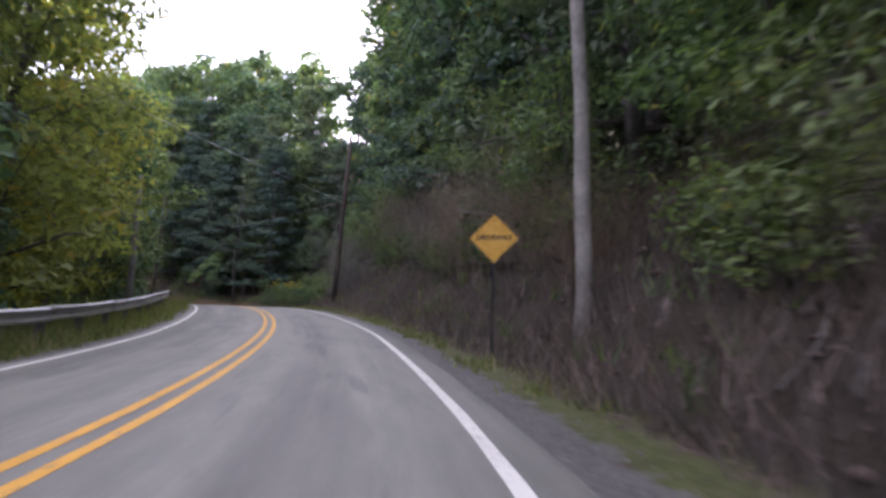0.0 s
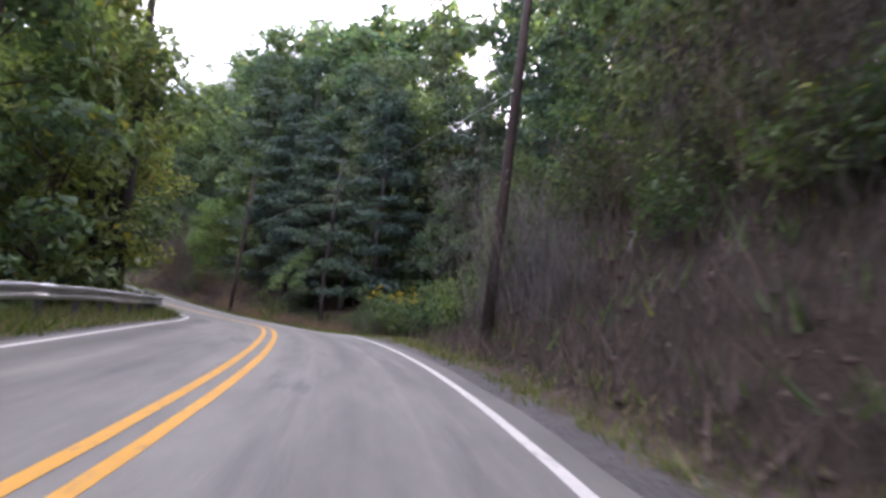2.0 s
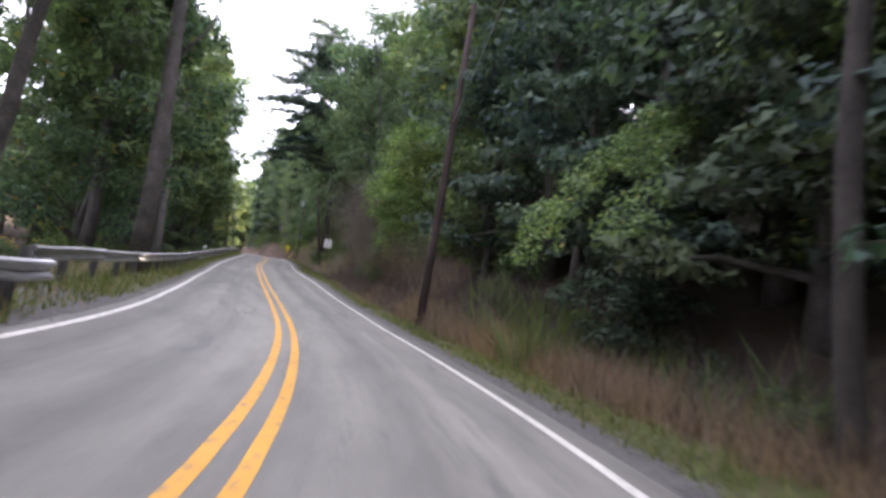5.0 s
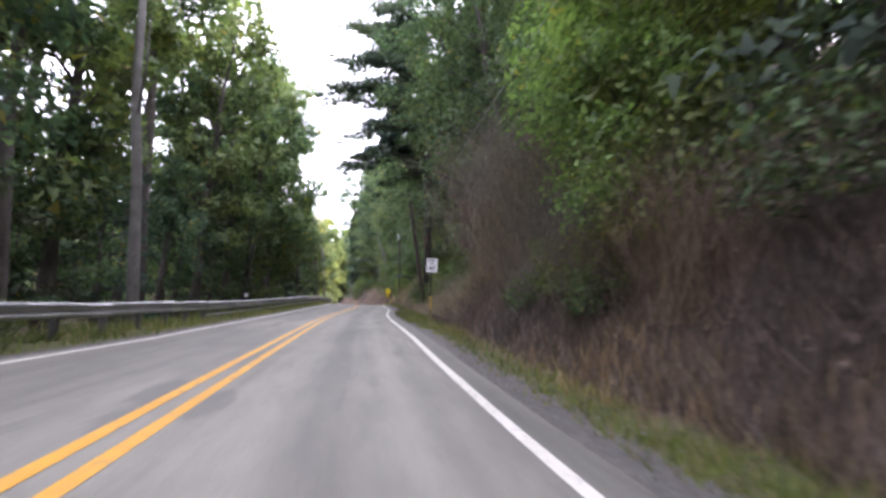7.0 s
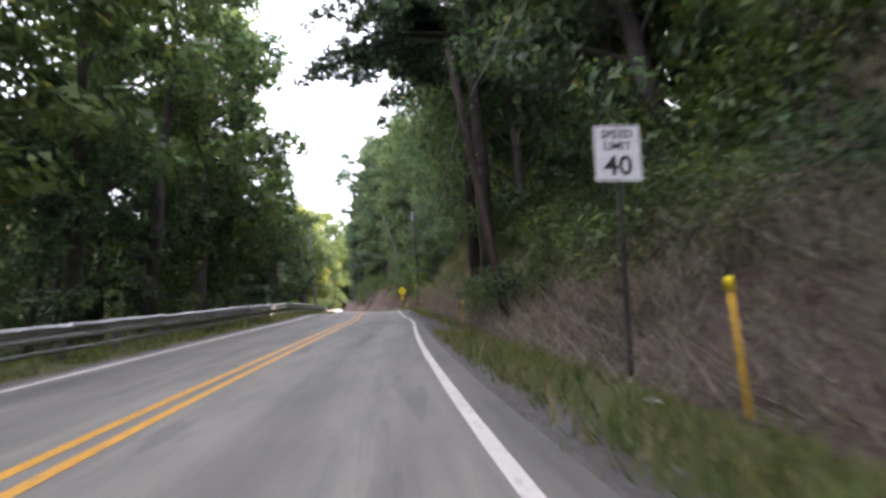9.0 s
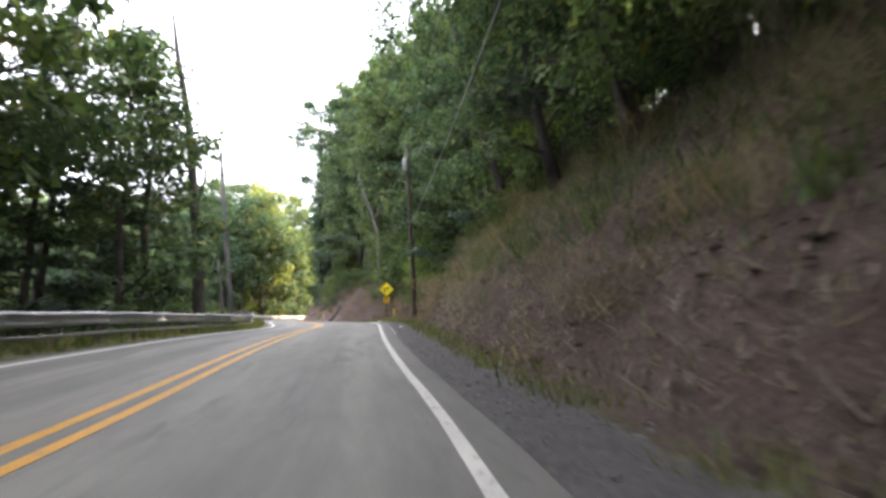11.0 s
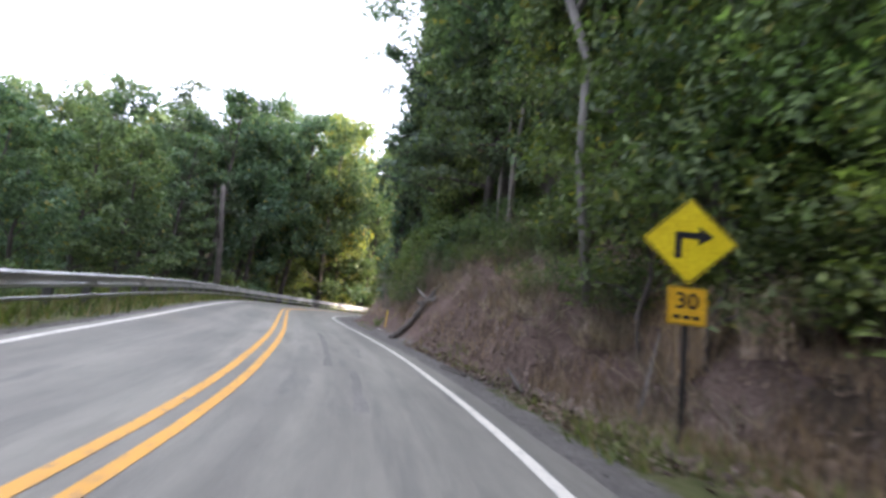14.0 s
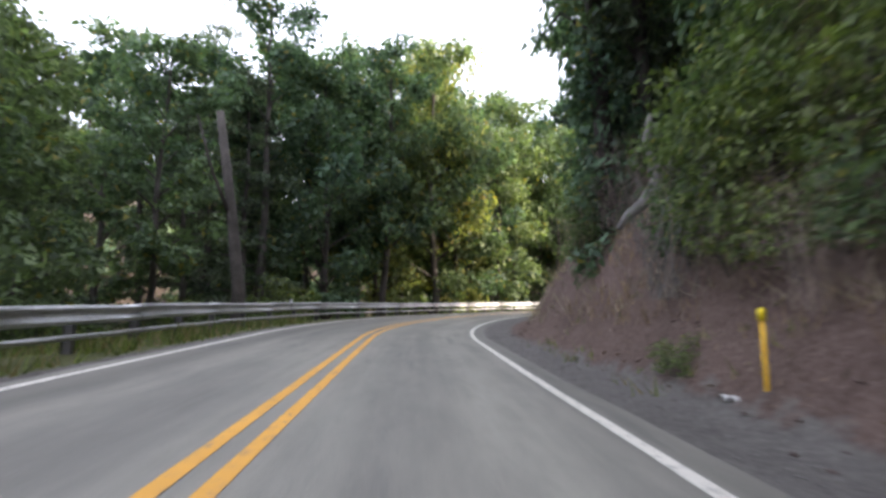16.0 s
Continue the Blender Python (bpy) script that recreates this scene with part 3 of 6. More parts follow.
# ---- trees ----
def leaves(centres, count, spread, size, seed, up=0.55, flat=0.55, sprig=False):
    """Many small leaf blades in clumps about the centres; each centre is (x, y, z, scale)."""
    r = np.random.RandomState(seed)
    c = np.asarray(centres, dtype=float)
    pick = r.choice(len(c), count, p=c[:, 3] ** 2 / (c[:, 3] ** 2).sum())
    off = r.normal(size=(count, 3))
    off /= np.linalg.norm(off, axis=1)[:, None]
    way = off.copy()
    off *= (r.uniform(0.15, 1.0, count) ** 0.45)[:, None] * spread * c[pick, 3][:, None]
    off[:, 2] *= flat
    off[:, 2] -= 0.10 * (off[:, 0] ** 2 + off[:, 1] ** 2) / max(spread, 0.1)
    p = c[pick, :3] + off
    nrm = r.normal(size=(count, 3)) * 0.38 + np.array([0, 0, up]) + 0.75 * way
    nrm /= np.linalg.norm(nrm, axis=1)[:, None]
    t = np.cross(nrm, r.normal(size=(count, 3)))
    t /= np.linalg.norm(t, axis=1)[:, None]
    b2 = np.cross(nrm, t)
    L = size * r.uniform(0.6, 1.35, count)[:, None]
    W = L * r.uniform(0.34, 0.60, count)[:, None]
    if sprig:
        v = np.stack([p - t * L * 0.7 - b2 * W, p - t * L * 0.5 + b2 * W, p + t * L], 1).reshape(-1, 3)
        return v, np.arange(count * 3).reshape(-1, 3)
    v = np.stack([p - t * L, p - b2 * W - t * L * 0.1 + nrm * L * 0.12, p + t * L, p + b2 * W - t * L * 0.1 + nrm * L * 0.12], 1).reshape(-1, 3)
    return v, np.arange(count * 4).reshape(-1, 4)


def blades_mesh(name, v, f, mat):
    me = bpy.data.meshes.new(name)
    me.vertices.add(len(v))
    me.vertices.foreach_set("co", np.asarray(v, dtype=np.float32).ravel())
    me.loops.add(f.size)
    me.loops.foreach_set("vertex_index", np.asarray(f, dtype=np.int32).ravel())
    me.polygons.add(len(f))
    k = f.shape[1]
    me.polygons.foreach_set("loop_start", np.arange(0, f.size, k, dtype=np.int32))
    me.materials.append(mat)
    me.update(calc_edges=True)
    return me


def grow(verts, faces, at, limb, sides):
    """Joins a limb to the vertex of a stem from which it springs."""
    o = len(verts)
    verts += [tuple(p) for p in limb[0]]
    faces += [tuple(k + o for k in q) for q in limb[1][:-2] + limb[1][-1:]]
    faces += [(at, o + (k + 1) % sides, o + k) for k in range(sides)]


def tree(name, height, radius, clear, n_leaf, leaf, mat, bark, seed, label, category="tree", kind="round", limbs=16, girth=0.0125, lean=0.0, spread=1.25):
    """A tapered trunk with limbs, and a crown of leaf clumps on them. clear: share of the trunk that is bare."""
    r = random.Random(seed)
    root = thing(name, Matrix.Translation((0, 0, -300)), label, category, "trees of the roadside wood")
    trunk_pts, rad = [], []
    for i in range(9):
        t = i / 8
        trunk_pts.append(Vector((r.uniform(-0.16, 0.16) * (i > 0) + lean * height * t * t, r.uniform(-0.12, 0.12) * (i > 0), height * 0.94 * t - 0.6 * (i == 0))))
        rad.append(max(0.02, height * girth * (1.0 - 0.86 * t) * (1.35 if i == 0 else 1)))
    verts, faces = tube(trunk_pts, rad, 9, 0.06, seed)
    centres = []
    for i in range(limbs):
        t = clear + (0.98 - clear) * (i + r.uniform(0, 0.8)) / limbs
        k = min(7, int(t * 8))
        base = trunk_pts[k].lerp(trunk_pts[k + 1], t * 8 - k)
        ang = i * 2.4 + r.uniform(-0.5, 0.5)
        if kind == "round":
            reach = radius * (math.sin(math.pi * min(0.97, 0.18 + 0.80 * (t - clear) / (1 - clear))) ** 0.7) * r.uniform(0.65, 1.12)
            climb = 0.45 + 0.5 * t
        else:
            reach = radius * (1.06 - 0.92 * (t - clear) / (1 - clear)) * r.uniform(0.75, 1.1)
            climb = -0.04
        tip = base + Vector((math.cos(ang) * reach, math.sin(ang) * reach, reach * climb * r.uniform(0.6, 1.1)))
        mid = base.lerp(tip, 0.5) + Vector((0, 0, (0.10 if kind == "round" else 0.05) * reach))
        rr = max(0.018, rad[k] * 0.38)
        grow(verts, faces, 9 * k + i % 9, tube([base.lerp(tip, 0.06), mid, tip], [rr, rr * 0.6, 0.012], 4, 0, seed + i), 4)
        steps = 4 if reach > 0.6 * radius else 3
        for q in range(steps):
            c = base.lerp(tip, 0.36 + 0.68 * (q + 0.5) / steps) + Vector((r.uniform(-0.6, 0.6), r.uniform(-0.6, 0.6), r.uniform(-0.1, 0.4)))
            centres.append((c.x, c.y, c.z, r.uniform(0.6, 1.15)))
    part("trunk", mesh_of("trunk", verts, faces, bark, True), root)
    v, f = leaves(centres, n_leaf, spread * (0.42 + 0.13 * radius), leaf, seed, 0.45, 0.68 if kind == "round" else 0.30, True)
    part("crown", blades_mesh("crown", v, f, mat), root)
    return root


def bush(name, radius, height, n_leaf, leaf, mat, seed, label, category="bush"):
    r = random.Random(seed)
    root = thing(name, Matrix.Translation((0, 0, -300)), label, category, "bushes of the roadside wood")
    verts, faces, centres = [(0.0, 0.0, -0.25)], [], []
    for i in range(11):
        ang, reach, up = i * 2.4, radius * r.uniform(0.25, 0.9), height * r.uniform(0.5, 0.95)
        tip = Vector((math.cos(ang) * reach, math.sin(ang) * reach, up))
        grow(verts, faces, 0, tube([(0.1 * math.cos(ang), 0.1 * math.sin(ang), -0.15), (tip.x * 0.5, tip.y * 0.5, up * 0.6), tip], [0.025, 0.018, 0.006], 5), 5)
        centres += [(tip.x, tip.y, tip.z * 0.92, r.uniform(0.6, 1.1)), (tip.x * 0.9, tip.y * 0.9, tip.z * 0.45, r.uniform(0.5, 1.0))]
    part("stem", mesh_of("stem", verts, faces, BARK, True), root)
    v, f = leaves(centres, n_leaf, 0.34 * radius + 0.08, leaf, seed, 0.45, 0.75)
    part("foliage", blades_mesh("foliage", v, f, mat), root)
    return root


PLAIN = "leafy green broadleaf tree with a grey trunk in dense woodland"
KINDS = {
    "wood": [tree("broadleaf_tree", 20, 3.6, 0.22, 5400, 0.25, LEAF, BARK, 11 + i, PLAIN, limbs=24, spread=1.15) for i in range(3)],
    "edge": [tree("roadside_tree", 15, 3.6, 0.04, 7600, 0.175, LEAF_EDGE, BARK, 21 + i, "broadleaf tree leafed to the ground at the road edge, sunlit yellow-green in its leaf colour", limbs=26) for i in range(2)],
    "skirt": [tree("broadleaf_tree", 14, 3.3, 0.03, 7400, 0.185, LEAF, BARK, 61 + i, "green broadleaf tree leafed nearly to the ground", limbs=26) for i in range(2)],
    "dark": [tree("hemlock", 19, 4.0, 0.08, 8600, 0.165, LEAF_DARK, BARK, 31 + i, "dark hemlock with drooping layered boughs", kind="tier", limbs=34) for i in range(2)],
    "over": [tree("overhanging_tree", 19, 4.6, 0.05, 13500, 0.145, LEAF, BARK, 131 + i, "green broadleaf tree leaning out over the road", limbs=30, spread=1.1) for i in range(2)],
    "tall": [tree("tall_tree", 20, 3.2, 0.50, 5200, 0.20, LEAF, BARK, 41 + i, "tall slender tree with a bare lower trunk and a high crown", girth=0.014, limbs=13) for i in range(2)],
    "far": [tree("broadleaf_tree", 19, 4.0, 0.10, 1700, 0.47, LEAF, BARK, 51 + i, PLAIN, limbs=18) for i in range(3)],
    "sapling": [tree("sapling", 5.5, 1.9, 0.12, 3600, 0.10, LEAF_BUSH, BARK, 71 + i, "young green sapling on the bank", limbs=12, girth=0.010) for i in range(2)],
    "lit": [tree("sapling", 5.5, 1.9, 0.12, 3600, 0.10, LEAF_LIT, BARK, 75 + i, "sapling at the wood edge, its green leaf colour brightened as if lit", limbs=12, girth=0.010) for i in range(2)],
    "bush": [bush("bush", 1.5, 2.1, 1150, 0.085, LEAF_BUSH, 81 + i, "dense green roadside bush") for i in range(2)],
}


def plant(kind, s, d, size=1.0, tall=1.0, lean=0.0, seed=0):
    """Sets a copy at (s, d); lean tips it towards the road, in degrees."""
    r = random.Random(seed * 7919 + int(s * 10) * 31 + int(d * 10))
    t = KINDS[kind][r.randrange(len(KINDS[kind]))]
    tip = pose(0, 0, 0, 0, 0, facing(s)) @ pose(0, 0, 0, 0, -lean if d > 0 else lean, 0)
    at = Matrix.Translation(spot(s, d, -0.05)) @ tip @ pose(0, 0, 0, r.uniform(-3, 3), r.uniform(-3, 3), r.uniform(0, 360)) @ Matrix.Diagonal((size, size, size * tall, 1))
    if kind == "far":
        DISTANT.append((t, at))
        return None
    return copy_thing(t, at)


DISTANT = []


def distant_wood():
    """The uncountable trees further in, joined into one stretch of woodland."""
    root = thing("distant_wood", Matrix.Identity(4), "dense green woodland deeper behind the roadside trees", "woodland", "", "stuff")
    for name, mat in (("trunk", BARK), ("crown", LEAF)):
        V, F, n = [], [], 0
        for t, at in DISTANT:
            me = next(c for c in t.children if c.name.split(".")[0] == name).data
            co = np.empty(len(me.vertices) * 3, dtype=np.float32)
            me.vertices.foreach_get("co", co)
            m = np.array(at)
            V.append(co.reshape(-1, 3) @ m[:3, :3].T + m[:3, 3])
            F += [tuple(i + n for i in p.vertices) for p in me.polygons] if name == "trunk" else []
            n += len(me.vertices)
        V = np.concatenate(V)
        me = mesh_of(name, [tuple(p) for p in V.tolist()], F, mat, True) if name == "trunk" else blades_mesh(name, V, np.arange(len(V)).reshape(-1, 3), mat)
        part(name, me, root)


def clear_of_road(s, d, keep):
    p = spot(s, d)
    return float(np.min((cx - p.x) ** 2 + (cy - p.y) ** 2)) > keep * keep


def ribbons(stems, mat, name):
    """Thin stems: each is a list of points and a width; a narrow ribbon."""
    v, f = [], []
    for pts, w in stems:
        for turn in (Vector((0.75, 0.66, 0)),):
            o = len(v)
            for i, p in enumerate(pts):
                ww = w * (1 - 0.75 * i / (len(pts) - 1))
                v += [tuple(p - turn * ww), tuple(p + turn * ww)]
            f += [(o + 2 * i, o + 2 * i + 1, o + 2 * i + 3, o + 2 * i + 2) for i in range(len(pts) - 1)]
    return blades_mesh(name, v, np.asarray(f), mat)


def dead_brush(seed, mat, label, stalks=95, sprays=3, girth=1.0):
    """A leafless, twiggy shrub with a few dry leaves."""
    r = random.Random(seed)
    root = thing("dead_brush", Matrix.Translation((0, 0, -300)), label, "shrub", "dead brush on the bank")
    stems, tips = [], []
    for i in range(stalks):
        a, reach, up = r.uniform(0, 6.283), r.uniform(0.2, 1.5), r.uniform(0.7, 2.4)
        base = Vector((r.uniform(-0.7, 0.7), r.uniform(-0.7, 0.7), -0.1))
        tip = base + Vector((math.cos(a) * reach, math.sin(a) * reach, up))
        mid = base.lerp(tip, 0.55) + Vector((r.uniform(-0.12, 0.12), r.uniform(-0.12, 0.12), 0.16 * up))
        stems.append(([base, mid, tip], r.uniform(0.005, 0.011) * girth))
        for k in range(sprays):
            b = mid.lerp(tip, r.uniform(0, 0.9))
            t = b + Vector((r.uniform(-0.45, 0.45), r.uniform(-0.45, 0.45), r.uniform(0.05, 0.5)))
            stems.append(([b, b.lerp(t, 0.5) + Vector((0, 0, 0.05)), t], 0.0055 * girth))
            tips.append((t.x, t.y, t.z, r.uniform(0.5, 1.0)))
    part("bramble", ribbons(stems, mat, "bramble"), root)
    v, f = leaves(tips, 600, 0.30, 0.030, seed, 0.3, 0.8, True)
    part("foliage", blades_mesh("foliage", v, f, mat), root, "sparse dry leaves")
    return root


KINDS["brush"] = [dead_brush(91, STRAW, "bare beige twiggy brush on the bank"), dead_brush(92, STRAW, "bare beige twiggy brush on the bank")]
KINDS["twigs"] = [dead_brush(93, BRUSH, "grey-mauve leafless brush on the bank"), dead_brush(94, BRUSH, "grey-mauve leafless brush on the bank")]
KINDS["thicket"] = [dead_brush(97 + i, SHADE_TWIG, "tall dark mauve thicket of leafless twigs on the bank, shade in its colour", 210, 5, 0.55) for i in range(2)]
KINDS["fine_twigs"] = [dead_brush(103 + i, BRUSH, "pale grey-mauve thicket of fine leafless twigs", 230, 5, 0.36) for i in range(2)]
KINDS["goldenrod"] = []
for i in range(2):
    g_ = bush("goldenrod", 0.9, 1.9, 900, 0.075, LEAF_BUSH, 95 + i, "green goldenrod clump topped with yellow flower plumes", "wildflowers")
    rr_ = random.Random(i)
    v_, f_ = leaves([(rr_.uniform(-0.8, 0.8), rr_.uniform(-0.8, 0.8), rr_.uniform(1.6, 2.1), 1.0) for _ in range(8)], 190, 0.15, 0.03, 7 + i, 0.6, 0.6)
    tagged(part("flower_plume", blades_mesh("flower_plume", v_, f_, BLOOM), g_, "yellow flower plumes"), kind="stuff")
    KINDS["goldenrod"].append(g_)


def crest(s):
    toe, tan, top = (np.interp(s, BANK_S, [r[k] for r in BANK]) for k in (1, 2, 3))
    return float(toe + top / tan)


# ---- woods ----
rnd = random.Random(3)
RIGHT_ROWS = ((0.4, 3.9, ("skirt", "dark", "wood", "dark"), 0.9, 1.2), (3.4, 4.4, ("wood", "wood", "dark"), 1.15, 1.4), (8, 4.6, ("far",), 1.25, 1.5), (15, 9.0, ("far",), 1.15, 1.4))
for off, gap, kinds, lo, hi in RIGHT_ROWS:
    # begins behind the start: unseen trees, added to close off the light there
    s = -22 + rnd.uniform(0, 3)
    while s < 214:
        d = crest(s) + off + rnd.uniform(-1.0, 1.2)
        if clear_of_road(s, d, 6.2) and not (35 < s < 46 and d < 15):
            plant(rnd.choice(kinds), s, d, rnd.uniform(lo, hi))
        s += gap * rnd.uniform(0.75, 1.25)
LEFT_ROWS = ((-8.2, 5.4, 1.0, 1.25), (-13, 6.4, 0.95, 1.2), (-20, 6.5, 0.65, 0.85))
for d0, gap, lo, hi in LEFT_ROWS:
    # likewise runs back out of view, to block light from behind the start
    s = -20 + rnd.uniform(0, 3)
    while s < 139:
        d = d0 + rnd.uniform(-1.0, 1.0) - (1.4 if 84 < s < 134 else 0.0)
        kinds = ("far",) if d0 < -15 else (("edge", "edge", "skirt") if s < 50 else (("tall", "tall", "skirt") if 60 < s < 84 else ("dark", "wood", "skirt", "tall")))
        if not (54 < s < 76 and d > -10.5) and clear_of_road(s, d, 6.3):
            plant(rnd.choice(kinds), s, d, rnd.uniform(lo, hi) * (1.12 if 84 < s < 132 else 0.95))
        s += gap * rnd.uniform(0.75, 1.25)
# lower growth on the fall-away, rising towards the bend
for d0, gap in ((-9, 4.0), (-13, 4.2), (-18, 4.6), (-25, 5.4), (-33, 6.5)):
    s = 146 + rnd.uniform(0, 3)
    while s < 226:
        d = d0 + rnd.uniform(-1.2, 1.2)
        p, q = spot(s, d), over_road(137, 2, 0)
        top = (0.25 if s < 166 else (0.295 if s < 182 else 0.385)) * math.hypot(p.x - q.x, p.y - q.y) * rnd.uniform(0.82, 1.08) + 1.0 - (p.z - q.z)
        kind = rnd.choice(("skirt", "skirt", "wood", "dark", "tall") if d0 > -20 else ("far", "far", "skirt"))
        natural = {"skirt": 14.5, "edge": 15.5, "wood": 20.5, "dark": 19.5, "tall": 20.5, "far": 20.0}[kind]
        if clear_of_road(s, d, 6.0):
            plant(kind, s, d, min(1.5, max(0.34, top / natural)))
        s += gap * rnd.uniform(0.75, 1.25)
# the far slope across the valley
for i in range(64):
    plant("far", rnd.uniform(120, 225), rnd.uniform(-118, -62), rnd.uniform(1.1, 1.4))
for i in range(46):
    plant("far", rnd.uniform(120, 215), rnd.uniform(-76, -46), rnd.uniform(0.45, 0.7))

# the wooded valley on the left
for i in range(52):
    plant("far", rnd.uniform(-15, 140), rnd.uniform(-56, -26), rnd.uniform(0.5, 0.75))

# single plantings: overhanging boughs, the dense edge, and the trees round the bend
for kind, s, d, size, tall in (
        ("wood", 99.0, 8.2, 1.1, 1.0), ("skirt", 121.0, 10.4, 1.1, 1.1), 
        # the trees at s 1 and -4 are added beside and behind the start for shade
        ("dark", 51.0, 10.0, 0.9, 1.0), ("dark", 47.5, 13.5, 0.9, 1.0), ("dark", 43.0, 16.0, 1.0, 1.0), ("dark", 38.0, 15.0, 1.0, 1.0), ("wood", 1.0, 8.0, 1.1, 1.0), ("wood", -4.0, 7.4, 1.1, 1.0), ("dark", 46.0, 17.5, 0.9, 1.0), ("dark", 49.5, 15.5, 0.8, 1.0), ("skirt", 44.5, 13.0, 0.6, 1.0), ("skirt", 48.0, 11.5, 0.6, 1.0), ("wood", 71.5, -7.0, 1.0, 1.0), ("skirt", 16.0, 13.0, 1.2, 1.0), ("skirt", 21.0, 13.5, 1.2, 1.0), ("skirt", 11.5, 13.0, 1.2, 1.0),
        ("skirt", 80.5, -10.0, 0.65, 1.0), ("skirt", 87.5, -10.5, 0.7, 1.0), ("dark", 92.0, -11.0, 0.7, 1.0), ("skirt", 97.0, -10.4, 0.75, 1.0), ("dark", 101.5, -11.4, 0.75, 1.0), ("skirt", 106.0, -10.6, 0.8, 1.0), ("dark", 111.0, -11.2, 0.8, 1.0), ("skirt", 116.0, -10.8, 0.8, 1.0), ("edge", 41.0, -7.6, 1.0, 1.0), ("edge", 45.5, -8.0, 1.0, 1.0), ("skirt", 156.5, 10.4, 1.15, 1.0), ("skirt", 151.5, 10.6, 1.2, 1.0), ("skirt", 148.0, 10.8, 1.1, 1.0), ("skirt", 122.0, -11.2, 1.0, 1.0), ("skirt", 127.0, -11.6, 0.9, 1.0), ("dark", 131.5, -10.4, 0.8, 1.0), ("skirt", 124.5, -12.5, 1.1, 1.0), ("wood", 15.0, 9.0, 1.2, 1.0), ("dark", 19.5, 9.2, 1.1, 1.0), ("wood", 23.5, 9.6, 1.2, 1.0), ("wood", 28.0, 10.2, 1.2, 1.0), ("skirt", 26.0, 8.8, 0.8, 1.0), ("skirt", 18.0, 9.0, 0.8, 1.0),
        ("dark", 21.5, 10.4, 1.2, 1.0), ("dark", 25.0, 11.0, 1.2, 1.0), ("dark", 28.5, 11.6, 1.2, 1.0), ("wood", 32.0, 12.0, 1.2, 1.0), ("skirt", 20.0, 9.2, 0.7, 1.0), ("skirt", 23.5, 9.4, 0.75, 1.0), ("dark", 50.0, 8.4, 0.95, 1.0), ("dark", 53.0, 9.6, 1.1, 1.0), ("dark", 56.0, 9.8, 1.1, 1.0), ("dark", 59.2, 9.8, 1.1, 1.0), ("dark", 62.5, 8.6, 1.0, 1.0), ("skirt", 52.0, 11.5, 1.2, 1.0), ("skirt", 58.0, 12.0, 1.2, 1.0), ("dark", 54.5, 8.6, 0.8, 1.0), ("dark", 57.5, 8.0, 0.8, 1.0), ("dark", 60.5, 8.2, 0.9, 1.0), ("skirt", 65.5, 7.6, 0.8, 1.0), ("wood", 68.0, 8.4, 1.1, 1.0), ("wood", 5.5, 9.5, 1.1, 1.0), ("dark", 11.0, 9.4, 1.1, 1.0),
        ("skirt", 150.0, 9.0, 1.2, 1.1), ("skirt", 160.0, 9.6, 1.2, 1.1), ("skirt", 146.5, 9.2, 0.9, 1.0), ("skirt", 142.2, 9.6, 0.9, 1.0),
        ("skirt", 164.5, 8.0, 0.85, 1.0), ("skirt", 167.5, 8.2, 0.85, 1.0), ("dark", 171.0, 8.6, 0.9, 1.0), ("skirt", 174.5, 8.2, 0.8, 1.0), ("skirt", 169.0, 9.6, 1.0, 1.0), ("wood", 166.0, 9.8, 0.9, 1.0),
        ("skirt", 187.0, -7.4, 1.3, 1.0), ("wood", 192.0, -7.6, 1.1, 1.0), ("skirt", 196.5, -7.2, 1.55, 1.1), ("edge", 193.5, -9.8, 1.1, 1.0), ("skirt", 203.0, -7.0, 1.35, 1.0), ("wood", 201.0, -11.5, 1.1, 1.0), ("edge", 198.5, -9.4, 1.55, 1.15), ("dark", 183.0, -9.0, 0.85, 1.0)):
    if clear_of_road(s, d, 5.6):
        plant(kind, s, d, size, tall)
for kind, s, d, size, lean in (
        ("over", 109.0, 8.4, 1.05, 6), ("over", 114.5, 9.0, 1.05, 8), ("over", 121.0, 9.2, 1.0, 13), ("over", 127.5, 9.6, 1.0, 13), ("over", 134.5, 9.6, 1.0, 13),
        ("over", 70.0, 10.6, 1.2, 3), ("over", 81.5, 12.6, 1.3, 3), ("over", 86.0, 12.6, 1.35, 4), ("over", 92.5, 10.6, 1.15, 9), ("over", 98.0, 9.4, 1.1, 10), ("dark", 66.5, 8.6, 1.2, 6),
        ("over", 153.5, 8.8, 0.85, 13), ("over", 158.0, 9.0, 0.9, 13), ("wood", 161.5, 8.6, 1.0, 9), ("over", 166.0, 8.8, 0.7, 6), ("skirt", 170.0, 8.8, 0.9, 5),
        ("over", 73.5, -7.8, 1.0, 3), ("tall", 66.0, -8.6, 1.0, 2), ("over", 61.5, -10.5, 0.9, 2)):
    plant(kind, s, d, size, 1.0, lean)

for s, d, size in ((73.7, 6.3, 0.8), (75.0, 6.8, 0.85), (74.2, 6.7, 0.95), (75.3, 7.3, 1.1), (76.2, 8.2, 1.2), (74.9, 8.0, 1.25), (77.2, 9.2, 1.2)):
    plant("lit", s, d, size, 1.0, 6)

